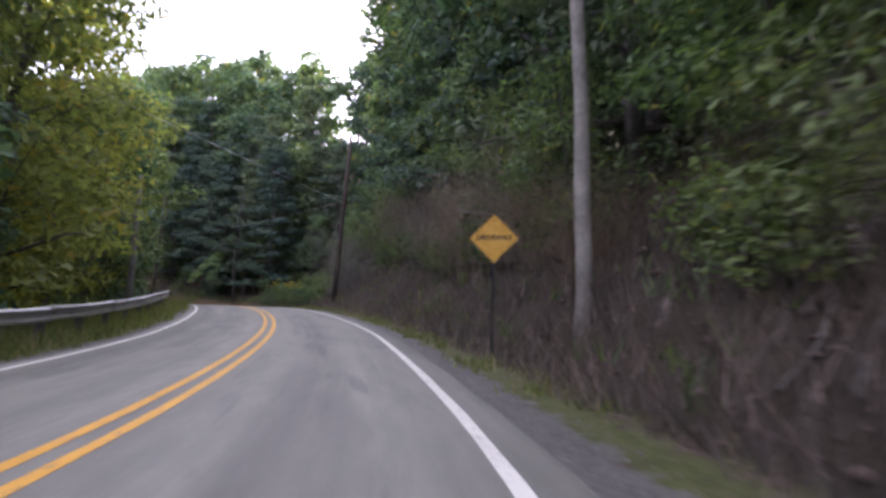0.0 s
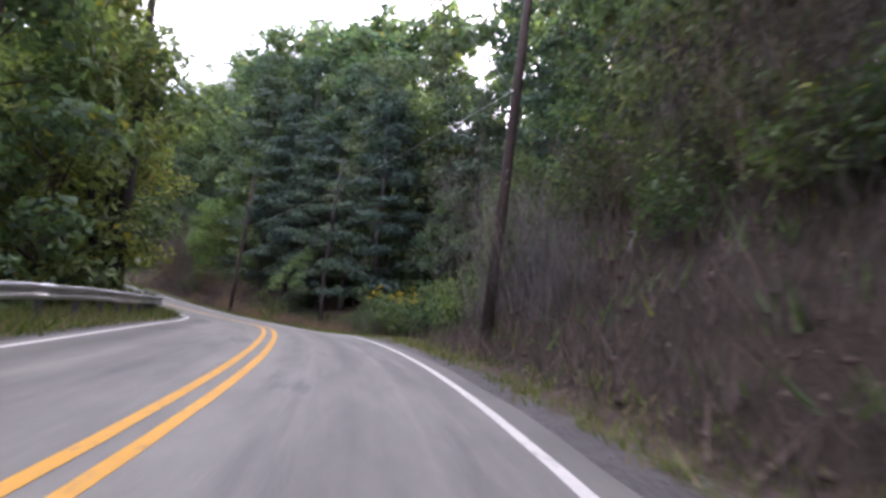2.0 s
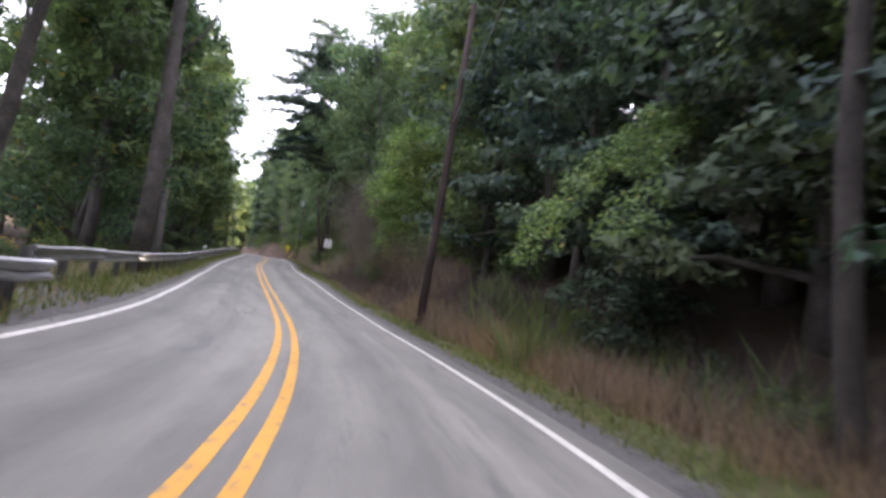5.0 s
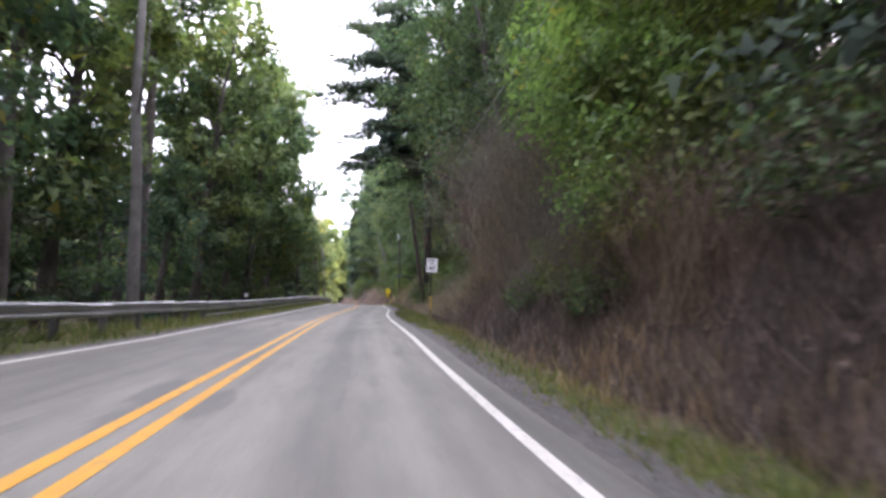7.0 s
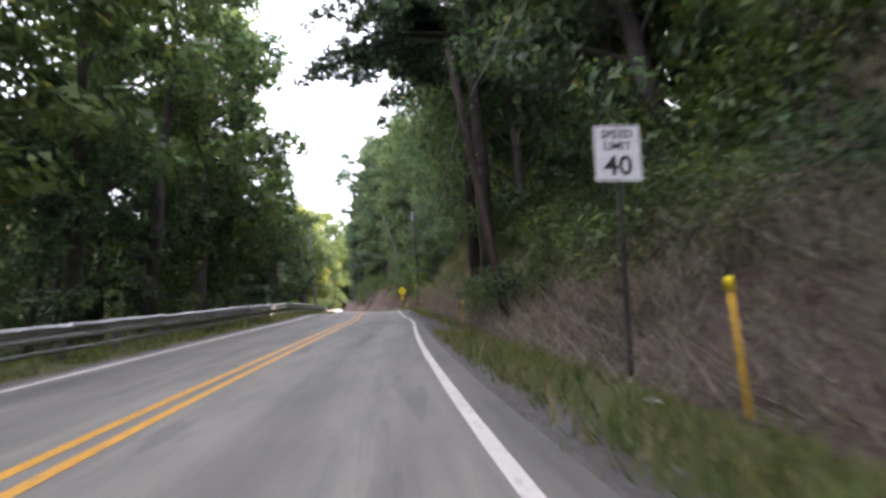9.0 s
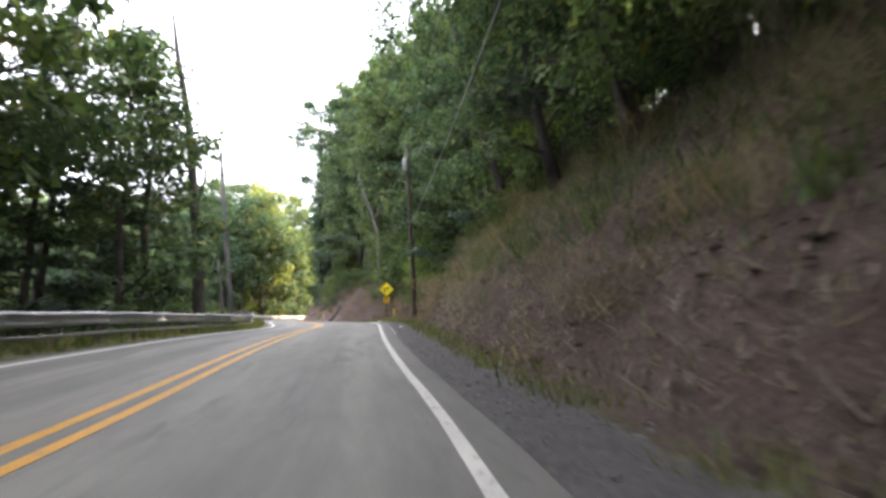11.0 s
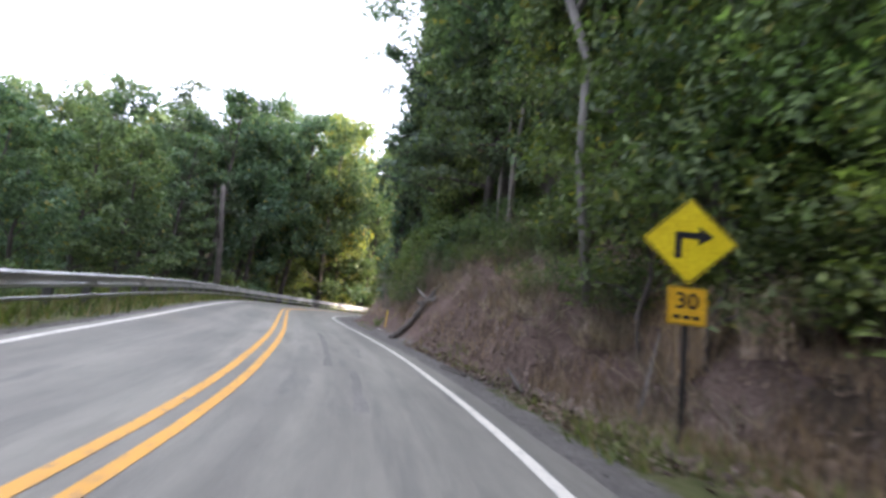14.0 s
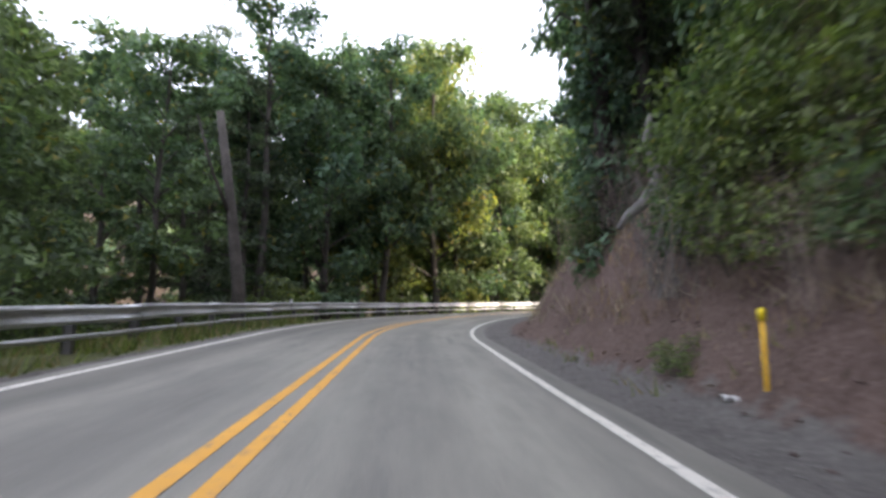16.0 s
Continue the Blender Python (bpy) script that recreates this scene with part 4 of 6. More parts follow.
# understorey
for s0, s1, d0, d1, kind, n, lo, hi in (
        (2, 8, 6.6, 8.2, "sapling", 4, 0.8, 1.0), (8, 34, 6.8, 9.5, "sapling", 9, 0.6, 1.0), (34.5, 38.5, 6.6, 8.2, "bush", 5, 0.75, 1.05), (37, 40, 7.5, 9.5, "bush", 3, 1.0, 1.3),
        (43, 50, 7.2, 10.5, "bush", 9, 0.9, 1.35), (36, 48, 10.5, 15.0, "bush", 12, 1.1, 1.6), (20, 34, 6.2, 8.2, "bush", 7, 0.6, 0.9), (12, 24, 6.8, 8.4, "bush", 8, 0.6, 0.9), (30, 36, 6.4, 8.4, "bush", 4, 0.8, 1.1), (90, 98, 9.0, 10.4, "bush", 5, 0.8, 1.2), (150, 163, 7.0, 8.4, "bush", 8, 0.5, 0.8), (49, 63, 8.0, 11.0, "sapling", 7, 0.8, 1.2), (62, 74, 6.6, 9.0, "bush", 7, 0.7, 1.1),
        (73.5, 78, 6.8, 8.0, "sapling", 3, 0.9, 1.2), (48.5, 54, 6.3, 7.6, "bush", 4, 0.3, 0.5), (90, 96, 9.2, 11.5, "sapling", 3, 0.7, 1.0), (95, 112, 7.2, 10.0, "bush", 12, 0.8, 1.3), (91, 103, 6.5, 8.4, "bush", 10, 0.5, 0.9), (131, 142, 8.4, 10.4, "bush", 8, 0.6, 1.0), (97, 112, 8.5, 11.0, "sapling", 5, 0.7, 1.0),
        (112, 140, 9.5, 12.0, "bush", 12, 0.7, 1.15), (118, 140, 10.5, 12.5, "sapling", 6, 0.7, 1.0), (141, 150, 7.6, 10.5, "sapling", 6, 0.9, 1.25), (141, 150, 7.0, 9.5, "bush", 6, 0.6, 1.0),
        (151, 162, 7.6, 10.0, "bush", 9, 0.6, 1.0), (162.5, 168.2, 5.9, 7.4, "bush", 6, 0.7, 1.1), (172.5, 175, 6.2, 7.4, "bush", 2, 0.6, 0.9), (162, 169, 7.2, 10.0, "bush", 6, 0.8, 1.2), (170, 178, 8.2, 10.0, "bush", 4, 0.8, 1.2), (163, 176, 7.2, 9.5, "sapling", 6, 0.7, 1.0), (165.7, 166.1, 4.45, 4.6, "bush", 1, 0.24, 0.3),
        (-2, 34, -7.4, -6.2, "bush", 12, 0.45, 0.7), (34, 56, -8.4, -7.2, "bush", 8, 0.5, 0.8), (61, 80, -8.5, -6.2, "bush", 10, 0.35, 0.6), (62, 75, -9.0, -6.5, "goldenrod", 5, 0.5, 0.8), (80, 138, -8.0, -6.2, "bush", 12, 0.4, 0.75),
        (139, 174, -9.0, -6.2, "bush", 22, 0.6, 1.0), (158, 184, -10.5, -7.2, "bush", 16, 0.9, 1.3), (176, 210, -9.0, -6.0, "bush", 14, 0.7, 1.2)):
    for i in range(n):
        s = s0 + (s1 - s0) * (i + rnd.uniform(0.1, 0.9)) / n
        d = rnd.uniform(d0, d1)
        if clear_of_road(s, d, 4.6):
            plant(kind, s, d, rnd.uniform(lo, hi), rnd.uniform(0.85, 1.15))
for i in range(15):
    plant("bush", 163.0 + 5.0 * (i + rnd.random()) / 15, rnd.uniform(6.0, 7.4), rnd.uniform(0.6, 0.95), rnd.uniform(0.9, 1.2))
for s, d, size in ((162.9, 5.7, 0.6), (163.5, 5.4, 0.6), (164.1, 5.7, 0.75), (164.7, 5.3, 0.55), (165.2, 5.6, 0.75), (165.8, 5.3, 0.6), (166.2, 5.6, 0.8), (166.8, 5.4, 0.65), (167.3, 5.8, 0.8), (162.2, 5.9, 0.6), (160.6, 6.3, 0.6), (161.2, 6.6, 0.8), (161.8, 6.3, 0.7), (162.4, 6.6, 0.8), (163.0, 6.3, 0.7), (159.8, 6.6, 0.6), (160.4, 7.1, 0.8), (18.6, 6.6, 0.7), (19.8, 6.8, 0.8), (21.0, 6.6, 0.8), (22.4, 7.0, 0.9), (24.0, 7.0, 0.8), (41.8, 6.0, 0.7), (43.6, 5.7, 0.6), (46.2, 6.0, 0.7), (47.4, 6.3, 0.6), (50.8, 6.4, 0.45), (73.8, 5.6, 0.5), (75.4, 5.7, 0.5), (76.6, 5.5, 0.45), (77.4, 6.3, 0.55), (74.6, 6.3, 0.6), (99.6, 6.3, 0.6), (101.0, 6.0, 0.75), (102.4, 5.9, 0.8), (103.8, 5.7, 0.8), (105.0, 5.6, 0.7), (106.2, 5.7, 0.7), (98.2, 6.8, 0.6), (100.2, 7.0, 0.8), (164.6, 5.9, 0.75), (165.4, 5.7, 0.6), (165.9, 6.2, 0.9), (166.6, 6.0, 0.8), (167.1, 6.5, 1.0), (163.6, 6.3, 0.9), (163.0, 5.9, 0.6), (162.0, 6.2, 0.8), (171.8, 6.0, 0.7), (172.3, 5.6, 0.5)):
    plant("bush", s, d, size)
for i in range(16):
    plant("bush", 153.5 + 9.5 * (i + rnd.random()) / 16, rnd.uniform(6.4, 8.0), rnd.uniform(0.45, 0.8), rnd.uniform(0.8, 1.1))
for s0, s1, d0, d1, n, lo, hi in ((108, 140, 5.6, 9.5, 34, 0.5, 1.0), (138, 142.2, 5.8, 8.2, 9, 0.8, 1.2), (88, 104, 5.8, 8.2, 16, 0.6, 1.0), (150, 162, 5.6, 7.6, 12, 0.4, 0.8)):
    for i in range(n):
        plant("brush", s0 + (s1 - s0) * (i + rnd.random()) / n, rnd.uniform(d0, d1), rnd.uniform(lo, hi), rnd.uniform(0.28, 0.5))
for s, d, size in ((145.6, 7.6, 0.8), (146.8, 8.0, 0.95), (148.4, 8.2, 1.0), (144.6, 8.4, 0.9), (136.5, 10.6, 0.9), (134.0, 10.8, 0.8), (128.0, 11.2, 0.8)):
    plant("lit", s, d, size)
for s, d, size in ((148.6, 7.0, 1.2), (149.7, 6.7, 1.1), (152.8, 7.2, 1.1), (166.6, 7.3, 0.9)):
    plant("sapling", s, d, size)
for s, d, size in ((4.5, 6.6, 0.8), (5.6, 7.0, 0.9), (3.6, 7.2, 0.8), (162.6, 5.5, 0.5), (163.2, 6.2, 0.7), (161.8, 6.3, 0.6), (164.2, 5.4, 0.45), (165.9, 4.5, 0.26), (163.6, 5.7, 0.55), (164.6, 5.9, 0.6), (165.9, 6.0, 0.65), (167.2, 6.2, 0.6), (151.6, 6.6, 0.6), (150.6, 7.0, 0.7), (154.0, 7.2, 0.6)):
    plant("bush", s, d, size)
for s, d, size in ((43.0, 6.2, 1.25), (44.2, 6.7, 1.15), (45.3, 7.4, 1.2), (42.4, 7.0, 1.0), (40.6, 9.0, 0.9), (49.6, 6.4, 0.6)):
    plant("goldenrod", s, d, size)
for s0, s1, d0, d1, n, lo, hi in ((80, 92, 6.4, 8.6, 8, 0.35, 0.7), (100, 112, 6.2, 8.5, 5, 0.4, 0.8), (112, 140, 6.0, 10.5, 12, 0.35, 0.8), (150, 176, 5.8, 9.0, 8, 0.3, 0.6), (147.5, 151, 6.3, 8.0, 4, 0.4, 0.7)):
    for i in range(n):
        plant("brush", s0 + (s1 - s0) * (i + rnd.random()) / n, rnd.uniform(d0, d1), rnd.uniform(lo, hi), rnd.uniform(0.8, 1.2))

for s0, s1, d0, d1, n, lo, hi in ((66, 73, 5.8, 8.0, 6, 0.5, 0.9), (78, 84, 5.6, 6.6, 4, 0.4, 0.7), (166, 178, 6.6, 9.0, 6, 0.6, 1.0), (160.6, 167, 5.1, 6.4, 13, 0.4, 0.75), (170.4, 173, 5.6, 6.6, 5, 0.5, 0.8), (84, 92, 8.2, 9.6, 3, 0.7, 1.1)):
    for i in range(n):
        plant("twigs", s0 + (s1 - s0) * (i + rnd.random()) / n, rnd.uniform(d0, d1), rnd.uniform(lo, hi), rnd.uniform(0.8, 1.2))
# the dark thickets at s 71.5 to 77.5 stand in for shadow on the bank
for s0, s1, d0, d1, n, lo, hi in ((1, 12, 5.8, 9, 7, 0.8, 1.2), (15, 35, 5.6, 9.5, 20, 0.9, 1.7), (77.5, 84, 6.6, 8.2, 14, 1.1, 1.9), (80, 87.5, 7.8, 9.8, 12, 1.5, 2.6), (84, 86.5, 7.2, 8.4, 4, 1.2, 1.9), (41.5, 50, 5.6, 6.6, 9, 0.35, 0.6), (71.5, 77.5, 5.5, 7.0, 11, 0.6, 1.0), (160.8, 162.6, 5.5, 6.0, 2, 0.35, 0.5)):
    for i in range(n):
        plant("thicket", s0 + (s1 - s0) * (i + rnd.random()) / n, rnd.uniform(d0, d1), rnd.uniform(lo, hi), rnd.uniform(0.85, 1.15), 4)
for i in range(11):
    plant("fine_twigs", 11.5 + 0.75 * (i + rnd.random()), rnd.uniform(6.4, 8.4), rnd.uniform(1.1, 1.9), rnd.uniform(0.85, 1.15), 5)


# ---- trees with long boughs over the road ----
def bough_tree(name, s, d, pts, radii, boughs, n_leaf, leaf, clump, mat, bark, label, flat=0.32, sleeve=(), seed=1):
    """A trunk through places (s, d, height over the road) with drooping boughs. Each bough: height, degrees from the way to the road
    (towards the way ahead), reach, rise. sleeve: heights between which creeper clothes the trunk."""
    r = random.Random(seed)
    foot = over_road(*pts[0])
    x, y, z, rx, ry, _ = along(s)
    to_road, ahead = Vector((-rx, -ry, 0)), Vector((-ry, rx, 0))
    stem = [over_road(*p) - foot for p in pts]
    root = thing(name, Matrix.Translation(foot), label, "tree", "trees of the roadside wood")
    verts, faces = tube(stem, radii, 9, 0.06, seed)
    centres = []
    for i, (h, ang, reach, lift) in enumerate(boughs):
        up = [p.z for p in stem]
        k = max(0, min(len(stem) - 2, int(np.searchsorted(up, h)) - 1))
        base = stem[k].lerp(stem[k + 1], (h - up[k]) / (up[k + 1] - up[k]))
        way = to_road * math.cos(radians(ang)) + ahead * math.sin(radians(ang))
        mid = base + way * reach * 0.5 + Vector((0, 0, lift + 0.4))
        tip = base + way * reach + Vector((0, 0, lift - 0.5))
        rr = max(0.03, radii[k] * 0.36)
        grow(verts, faces, 9 * k + i % 9, tube([base + way * 0.2, mid, tip], [rr, rr * 0.6, 0.015], 5, 0, i), 5)
        n = max(3, int(reach / 0.75))
        side = way.cross(Vector((0, 0, 1)))
        for q in range(n):
            t = 0.28 + 0.76 * (q + 0.5) / n
            c = base.lerp(mid, 2 * t) if t < 0.5 else mid.lerp(tip, 2 * t - 1)
            c = c + side * r.uniform(-0.9, 0.9) * (1.25 - t) + Vector((0, 0, r.uniform(-0.35, 0.25)))
            centres.append((*c, r.uniform(0.55, 1.1) * (1.15 - 0.45 * t)))
    for h0, h1, n in sleeve:
        for q in range(n):
            h = h0 + (h1 - h0) * (q + r.random()) / n
            k = max(0, min(len(stem) - 2, int(np.searchsorted([p.z for p in stem], h)) - 1))
            c = stem[k].lerp(stem[k + 1], (h - stem[k].z) / (stem[k + 1].z - stem[k].z))
            a_ = r.uniform(0, 6.283)
            centres.append((c.x + 0.45 * math.cos(a_), c.y + 0.45 * math.sin(a_), c.z, r.uniform(0.65, 1.0)))
    part("trunk", mesh_of("trunk", verts, faces, bark, True), root)
    part("crown", blades_mesh("crown", *leaves(centres, n_leaf, clump, leaf, seed, 0.45, flat, True), mat), root)
    return root


rb = random.Random(17)
over_boughs = [(11.6 + 0.56 * i + rb.uniform(-0.3, 0.3), rb.choice((-55, -35, -15, 0, 15, 35, 60)) + rb.uniform(-10, 10), (10.9 - 0.10 * abs(i - 12) - 0.006 * i * i) * rb.uniform(0.72, 1.06), rb.uniform(0.2, 1.6)) for i in range(29)]
over_boughs += [(10.0 + 1.0 * i, 180 + rb.uniform(-80, 80), rb.uniform(3.0, 5.0), 0.8) for i in range(12)]
bough_tree("hemlock", 107.5, 6.3, [(107.5, 6.3, 0.4), (107.4, 6.1, 6), (107.3, 5.8, 12), (107.3, 5.6, 19), (107.3, 5.5, 29)], [0.36, 0.30, 0.25, 0.18, 0.05], over_boughs, 34000, 0.17, 1.2, LEAF_DARK, DARK_BARK, "dark hemlock reaching long boughs over the road", seed=5)
back_boughs = [(14.5 + 0.55 * i + rb.uniform(-0.3, 0.3), rb.uniform(-75, 75), (9.8 - 0.011 * i * i) * rb.uniform(0.6, 1.05), rb.uniform(0.2, 1.4)) for i in range(26)]
bough_tree("hemlock", 113.0, 6.4, [(113.0, 6.5, 0.4), (113.0, 6.3, 8), (112.9, 6.0, 16), (112.9, 5.8, 30)], [0.32, 0.26, 0.2, 0.05], back_boughs, 26000, 0.17, 1.15, LEAF_DARK, DARK_BARK, "tall dark hemlock with long layered boughs", seed=9)
tall_boughs = [(7.0 + 0.62 * i, rb.uniform(-150, 150), rb.uniform(1.0, 1.9) + (0.09 * i if i > 12 else 0.0), rb.uniform(0.2, 0.9)) for i in range(30)]
tall_boughs += [(h_, a_, l_, 0.8) for h_, a_, l_ in ((20.5, 2, 7.0), (13.5, 15, 2.6), (15.0, -25, 3.4), (16.0, 20, 4.0), (17.2, -30, 4.4), (18.5, 5, 5.0), (19.4, -60, 4.0), (20.2, 30, 4.8), (21.5, -20, 5.2), (22.4, 60, 4.0), (23.2, 10, 4.8), (24.5, -40, 4.0), (25.5, 25, 3.2))]
bough_tree("creeper_clad_tree", 171.5, 6.0, [(171.5, 6.1, 1.2), (171.5, 6.0, 7), (171.6, 5.95, 13), (171.6, 5.9, 19), (171.5, 5.8, 27)], [0.25, 0.21, 0.18, 0.14, 0.05], tall_boughs, 14500, 0.15, 0.85, LEAF, DARK_BARK, "tall dark tree clad in dark green creeper", 0.6, ((0.8, 7.0, 36), (7.0, 20.0, 30)), seed=6)
bough_tree("creeper_clad_tree", 171.2, 7.0, [(171.2, 7.1, 2.4), (171.2, 7.0, 7), (171.2, 7.05, 13), (171.3, 7.0, 25)], [0.22, 0.18, 0.15, 0.05], [(5.0 + 0.7 * i, rb.uniform(0, 360), rb.uniform(1.0, 2.4), 0.6) for i in range(24)], 8000, 0.15, 0.85, LEAF_DARK, DARK_BARK, "dark tree clad in thick creeper", 0.6, ((2.0, 18.0, 34),), seed=7)


def vine_tree(s, d, seed):
    """A dark dead tree under a mantle of climbing vine that hangs in strands towards the road."""
    r = random.Random(seed)
    boughs = [(0.9 + 0.16 * i, r.uniform(-100, 100), r.uniform(1.2, 2.4), r.uniform(-0.1, 0.5)) for i in range(27)]
    root = bough_tree("vine_draped_tree", s, d, [(s, d, -0.1), (s, d, 1.5), (s - 0.1, d - 0.1, 3.4), (s - 0.3, d - 0.1, 5.6)], [0.16, 0.12, 0.09, 0.04], boughs, 9000, 0.075, 0.62, LEAF_DARK, DARK_BARK, "dark tree draped in pale green climbing vine", 0.5, (), seed)
    base, spray = root.matrix_basis.translation.copy(), []
    for k in range(7):
        s1, d1 = s - 1.6 + 0.55 * k + r.uniform(-0.2, 0.2), d - 1.9 - 0.9 * math.sin(0.5 * k) + r.uniform(-0.3, 0.2)
        for q in range(9):
            t = q / 8
            h = 6.1 - 0.9 * t - 1.9 * t * t - 0.10 * abs(k - 2) * (1 + t)
            spray.append((*(over_road(s - 0.4 + (s1 - s + 0.4) * t, d - 0.1 + (d1 - d + 0.1) * t, h + r.uniform(-0.2, 0.2)) - base), r.uniform(0.6, 1.1)))
        for q in range(r.randrange(1, 4)):
            spray.append((*(over_road(s1, d1 - 0.1, 3.2 - 0.3 * q) - base), 0.35))
    tagged(part("vine", blades_mesh("vine", *leaves(spray, 4800, 0.46, 0.058, seed, 0.5, 0.6), VINE), root, "pale green vine hanging in strands"), kind="stuff")


vine_tree(56.6, 7.3, 23)


# ---- single trunks ----
def trunk(name, pts, radii, mat, label, category="tree", limbs=(), sides=11, rough=0.07):
    """A trunk through places (s, d, height over the road)."""
    world_pts = [over_road(s, d, h) for s, d, h in pts]
    root_at = world_pts[0].copy()
    me = mesh_of(name, *tube([p - root_at for p in world_pts], radii, sides, rough, len(name)), mat, True)
    if not limbs:
        ob = new(name, me)
        ob.matrix_basis = Matrix.Translation(root_at)
        return tagged(ob, label, category)
    root = thing(name, Matrix.Translation(root_at), label, category)
    part("trunk", me, root)
    for a_, r0, r1 in limbs:
        q = [over_road(s, d, h) - root_at for s, d, h in a_]
        part("limb", mesh_of("limb", *tube(q, [r0 + (r1 - r0) * i / (len(q) - 1) for i in range(len(q))], 7, 0.05, 3), mat, True), root)
    return root


trunk("pale_tree", [(7.5, 5.78, 0.2), (7.5, 5.80, 1.4), (7.45, 5.72, 3.0), (7.5, 5.74, 4.6), (7.45, 5.62, 6.4), (7.5, 5.58, 9), (7.6, 5.7, 15)], [0.21, 0.145, 0.14, 0.125, 0.12, 0.105, 0.07], PALE_BARK, "pale grey tall tree trunk with patchy bark on the bank",
      limbs=[([(7.5, 5.9, 8.5), (7.9, 6.6, 10.5), (8.4, 7.3, 13)], 0.06, 0.02)])
trunk("snag", [(26.4, -5.6, -0.9), (26.4, -5.6, 1.5), (26.45, -5.6, 4.0), (26.5, -5.6, 6.05)], [0.17, 0.13, 0.115, 0.09], GREY_WOOD, "dead broken-off grey tree trunk behind the guard rail")
trunk("twin_tree", [(41.8, -5.35, -0.8), (41.8, -5.5, 3), (41.9, -5.65, 7), (42.0, -5.85, 11), (42.0, -6.1, 16)], [0.34, 0.25, 0.21, 0.16, 0.08], DARK_BARK, "dark twin-stemmed tree trunk beside the guard rail",
      limbs=[([(41.9, -5.6, -0.6), (41.9, -5.95, 3.5), (41.9, -6.5, 7), (42.0, -7.1, 10), (42.1, -7.6, 14)], 0.26, 0.09), ([(41.5, -5.7, -0.6), (41.0, -6.5, 4), (40.6, -7.2, 10)], 0.18, 0.08)])
trunk("old_tree", [(68.9, -4.65, -0.4), (68.9, -4.65, 3), (68.95, -4.8, 7), (69.0, -5.0, 11), (69.1, -5.4, 17)], [0.36, 0.30, 0.26, 0.22, 0.12], BARK, "tall dark tree trunk rising behind the guard rail",
      limbs=[([(68.95, -4.8, 8), (69.6, -3.9, 10), (70.0, -3.2, 12.5)], 0.07, 0.02)])
trunk("dark_tree", [(52.1, 5.9, -0.4), (52.12, 5.86, 0.5), (52.2, 5.82, 1.8), (52.25, 5.8, 3.6), (52.2, 5.9, 7.5), (52.2, 6.1, 12)], [0.23, 0.155, 0.135, 0.13, 0.11, 0.07], DARK_BARK, "dark grey tree trunk at the edge of the wood",
      limbs=[([(52.22, 5.85, 4.6), (52.6, 6.4, 5.6), (53.2, 7.0, 6.8)], 0.06, 0.02), ([(52.2, 5.95, 7.0), (51.8, 5.3, 8.2), (51.5, 4.6, 9.2)], 0.05, 0.02)])
trunk("forked_tree", [(139.4, -6.2, -2.0), (139.4, -6.35, 1.0), (139.4, -6.65, 5), (139.4, -7.05, 8.8), (139.4, -7.45, 12), (139.4, -8.2, 15.8), (139.3, -8.6, 18.5)], [0.36, 0.31, 0.27, 0.23, 0.19, 0.14, 0.08], BARK, "tall dark forked tree trunk beside the guard rail",
      limbs=[([(139.4, -6.85, 6.8), (139.5, -6.45, 8.2), (139.6, -6.35, 9.8)], 0.13, 0.05), ([(139.4, -7.3, 10.5), (138.8, -8.2, 11.8), (138.2, -9.2, 12.4)], 0.08, 0.02)])
trunk("dead_tree", [(151.0, 6.3, 1.8), (151.2, 5.95, 5.0), (151.25, 5.95, 7.5), (151.7, 5.4, 9.7), (152.1, 4.8, 11.7), (152.5, 4.3, 13.6)], [0.10, 0.09, 0.10, 0.115, 0.085, 0.04], GREY_WOOD, "pale dead trunk leaning out from the wood",
      limbs=[([(151.5, 5.7, 8.8), (150.9, 6.2, 10.2), (150.5, 6.4, 11.8)], 0.10, 0.03)])
trunk("grey_tree", [(85.9, -6.6, -0.6), (85.8, -6.6, 1.0), (85.4, -6.75, 5), (84.9, -7.0, 9), (84.6, -7.2, 17)], [0.26, 0.21, 0.19, 0.16, 0.09], GREY_WOOD, "grey-barked tall tree trunk behind the guard rail",
      limbs=[([(85.1, -6.9, 7.5), (84.2, -6.4, 9.2), (83.6, -6.2, 11)], 0.07, 0.02)])
for s, d, r_ in ((158.6, 7.6, 0.08), (159.1, 7.9, 0.055), (159.5, 7.5, 0.05), (156.4, 8.4, 0.06), (157.4, 8.8, 0.08), (161.6, 8.3, 0.055)):
    h0 = rise(s, d)
    trunk("slender_tree", [(s, d, h0 - 0.3), (s + 0.1, d - 0.05, h0 + 3), (s + 0.05, d + 0.1, h0 + 5), (s + 0.3, d, h0 + 8)], [r_ * 1.3, r_, r_ * 0.85, r_ * 0.5], PALE_BARK, "thin pale tree trunk on the wooded bank", sides=8)
trunk("broken_tree", [(176.5, -4.7, -1.4), (176.45, -4.7, 1.3), (176.3, -5.0, 4), (176.1, -5.4, 7.2)], [0.26, 0.21, 0.17, 0.13], BARK, "weathered broken tree trunk behind the guard rail",
      limbs=[([(176.3, -5.0, 3.6), (175.6, -5.3, 5), (175.0, -5.5, 6.6)], 0.07, 0.03)])
trunk("uprooted_tree", [(169.2, 5.3, 2.6), (169.1, 5.45, 2.85), (169.0, 5.7, 3.05), (169.0, 6.05, 3.5), (169.0, 6.0, 3.85), (169.0, 5.9, 4.4), (169.0, 6.0, 4.9)], [0.05, 0.08, 0.11, 0.13, 0.11, 0.09, 0.05], GREY_WOOD, "pale exposed tree root and trunk on the eroded bank")
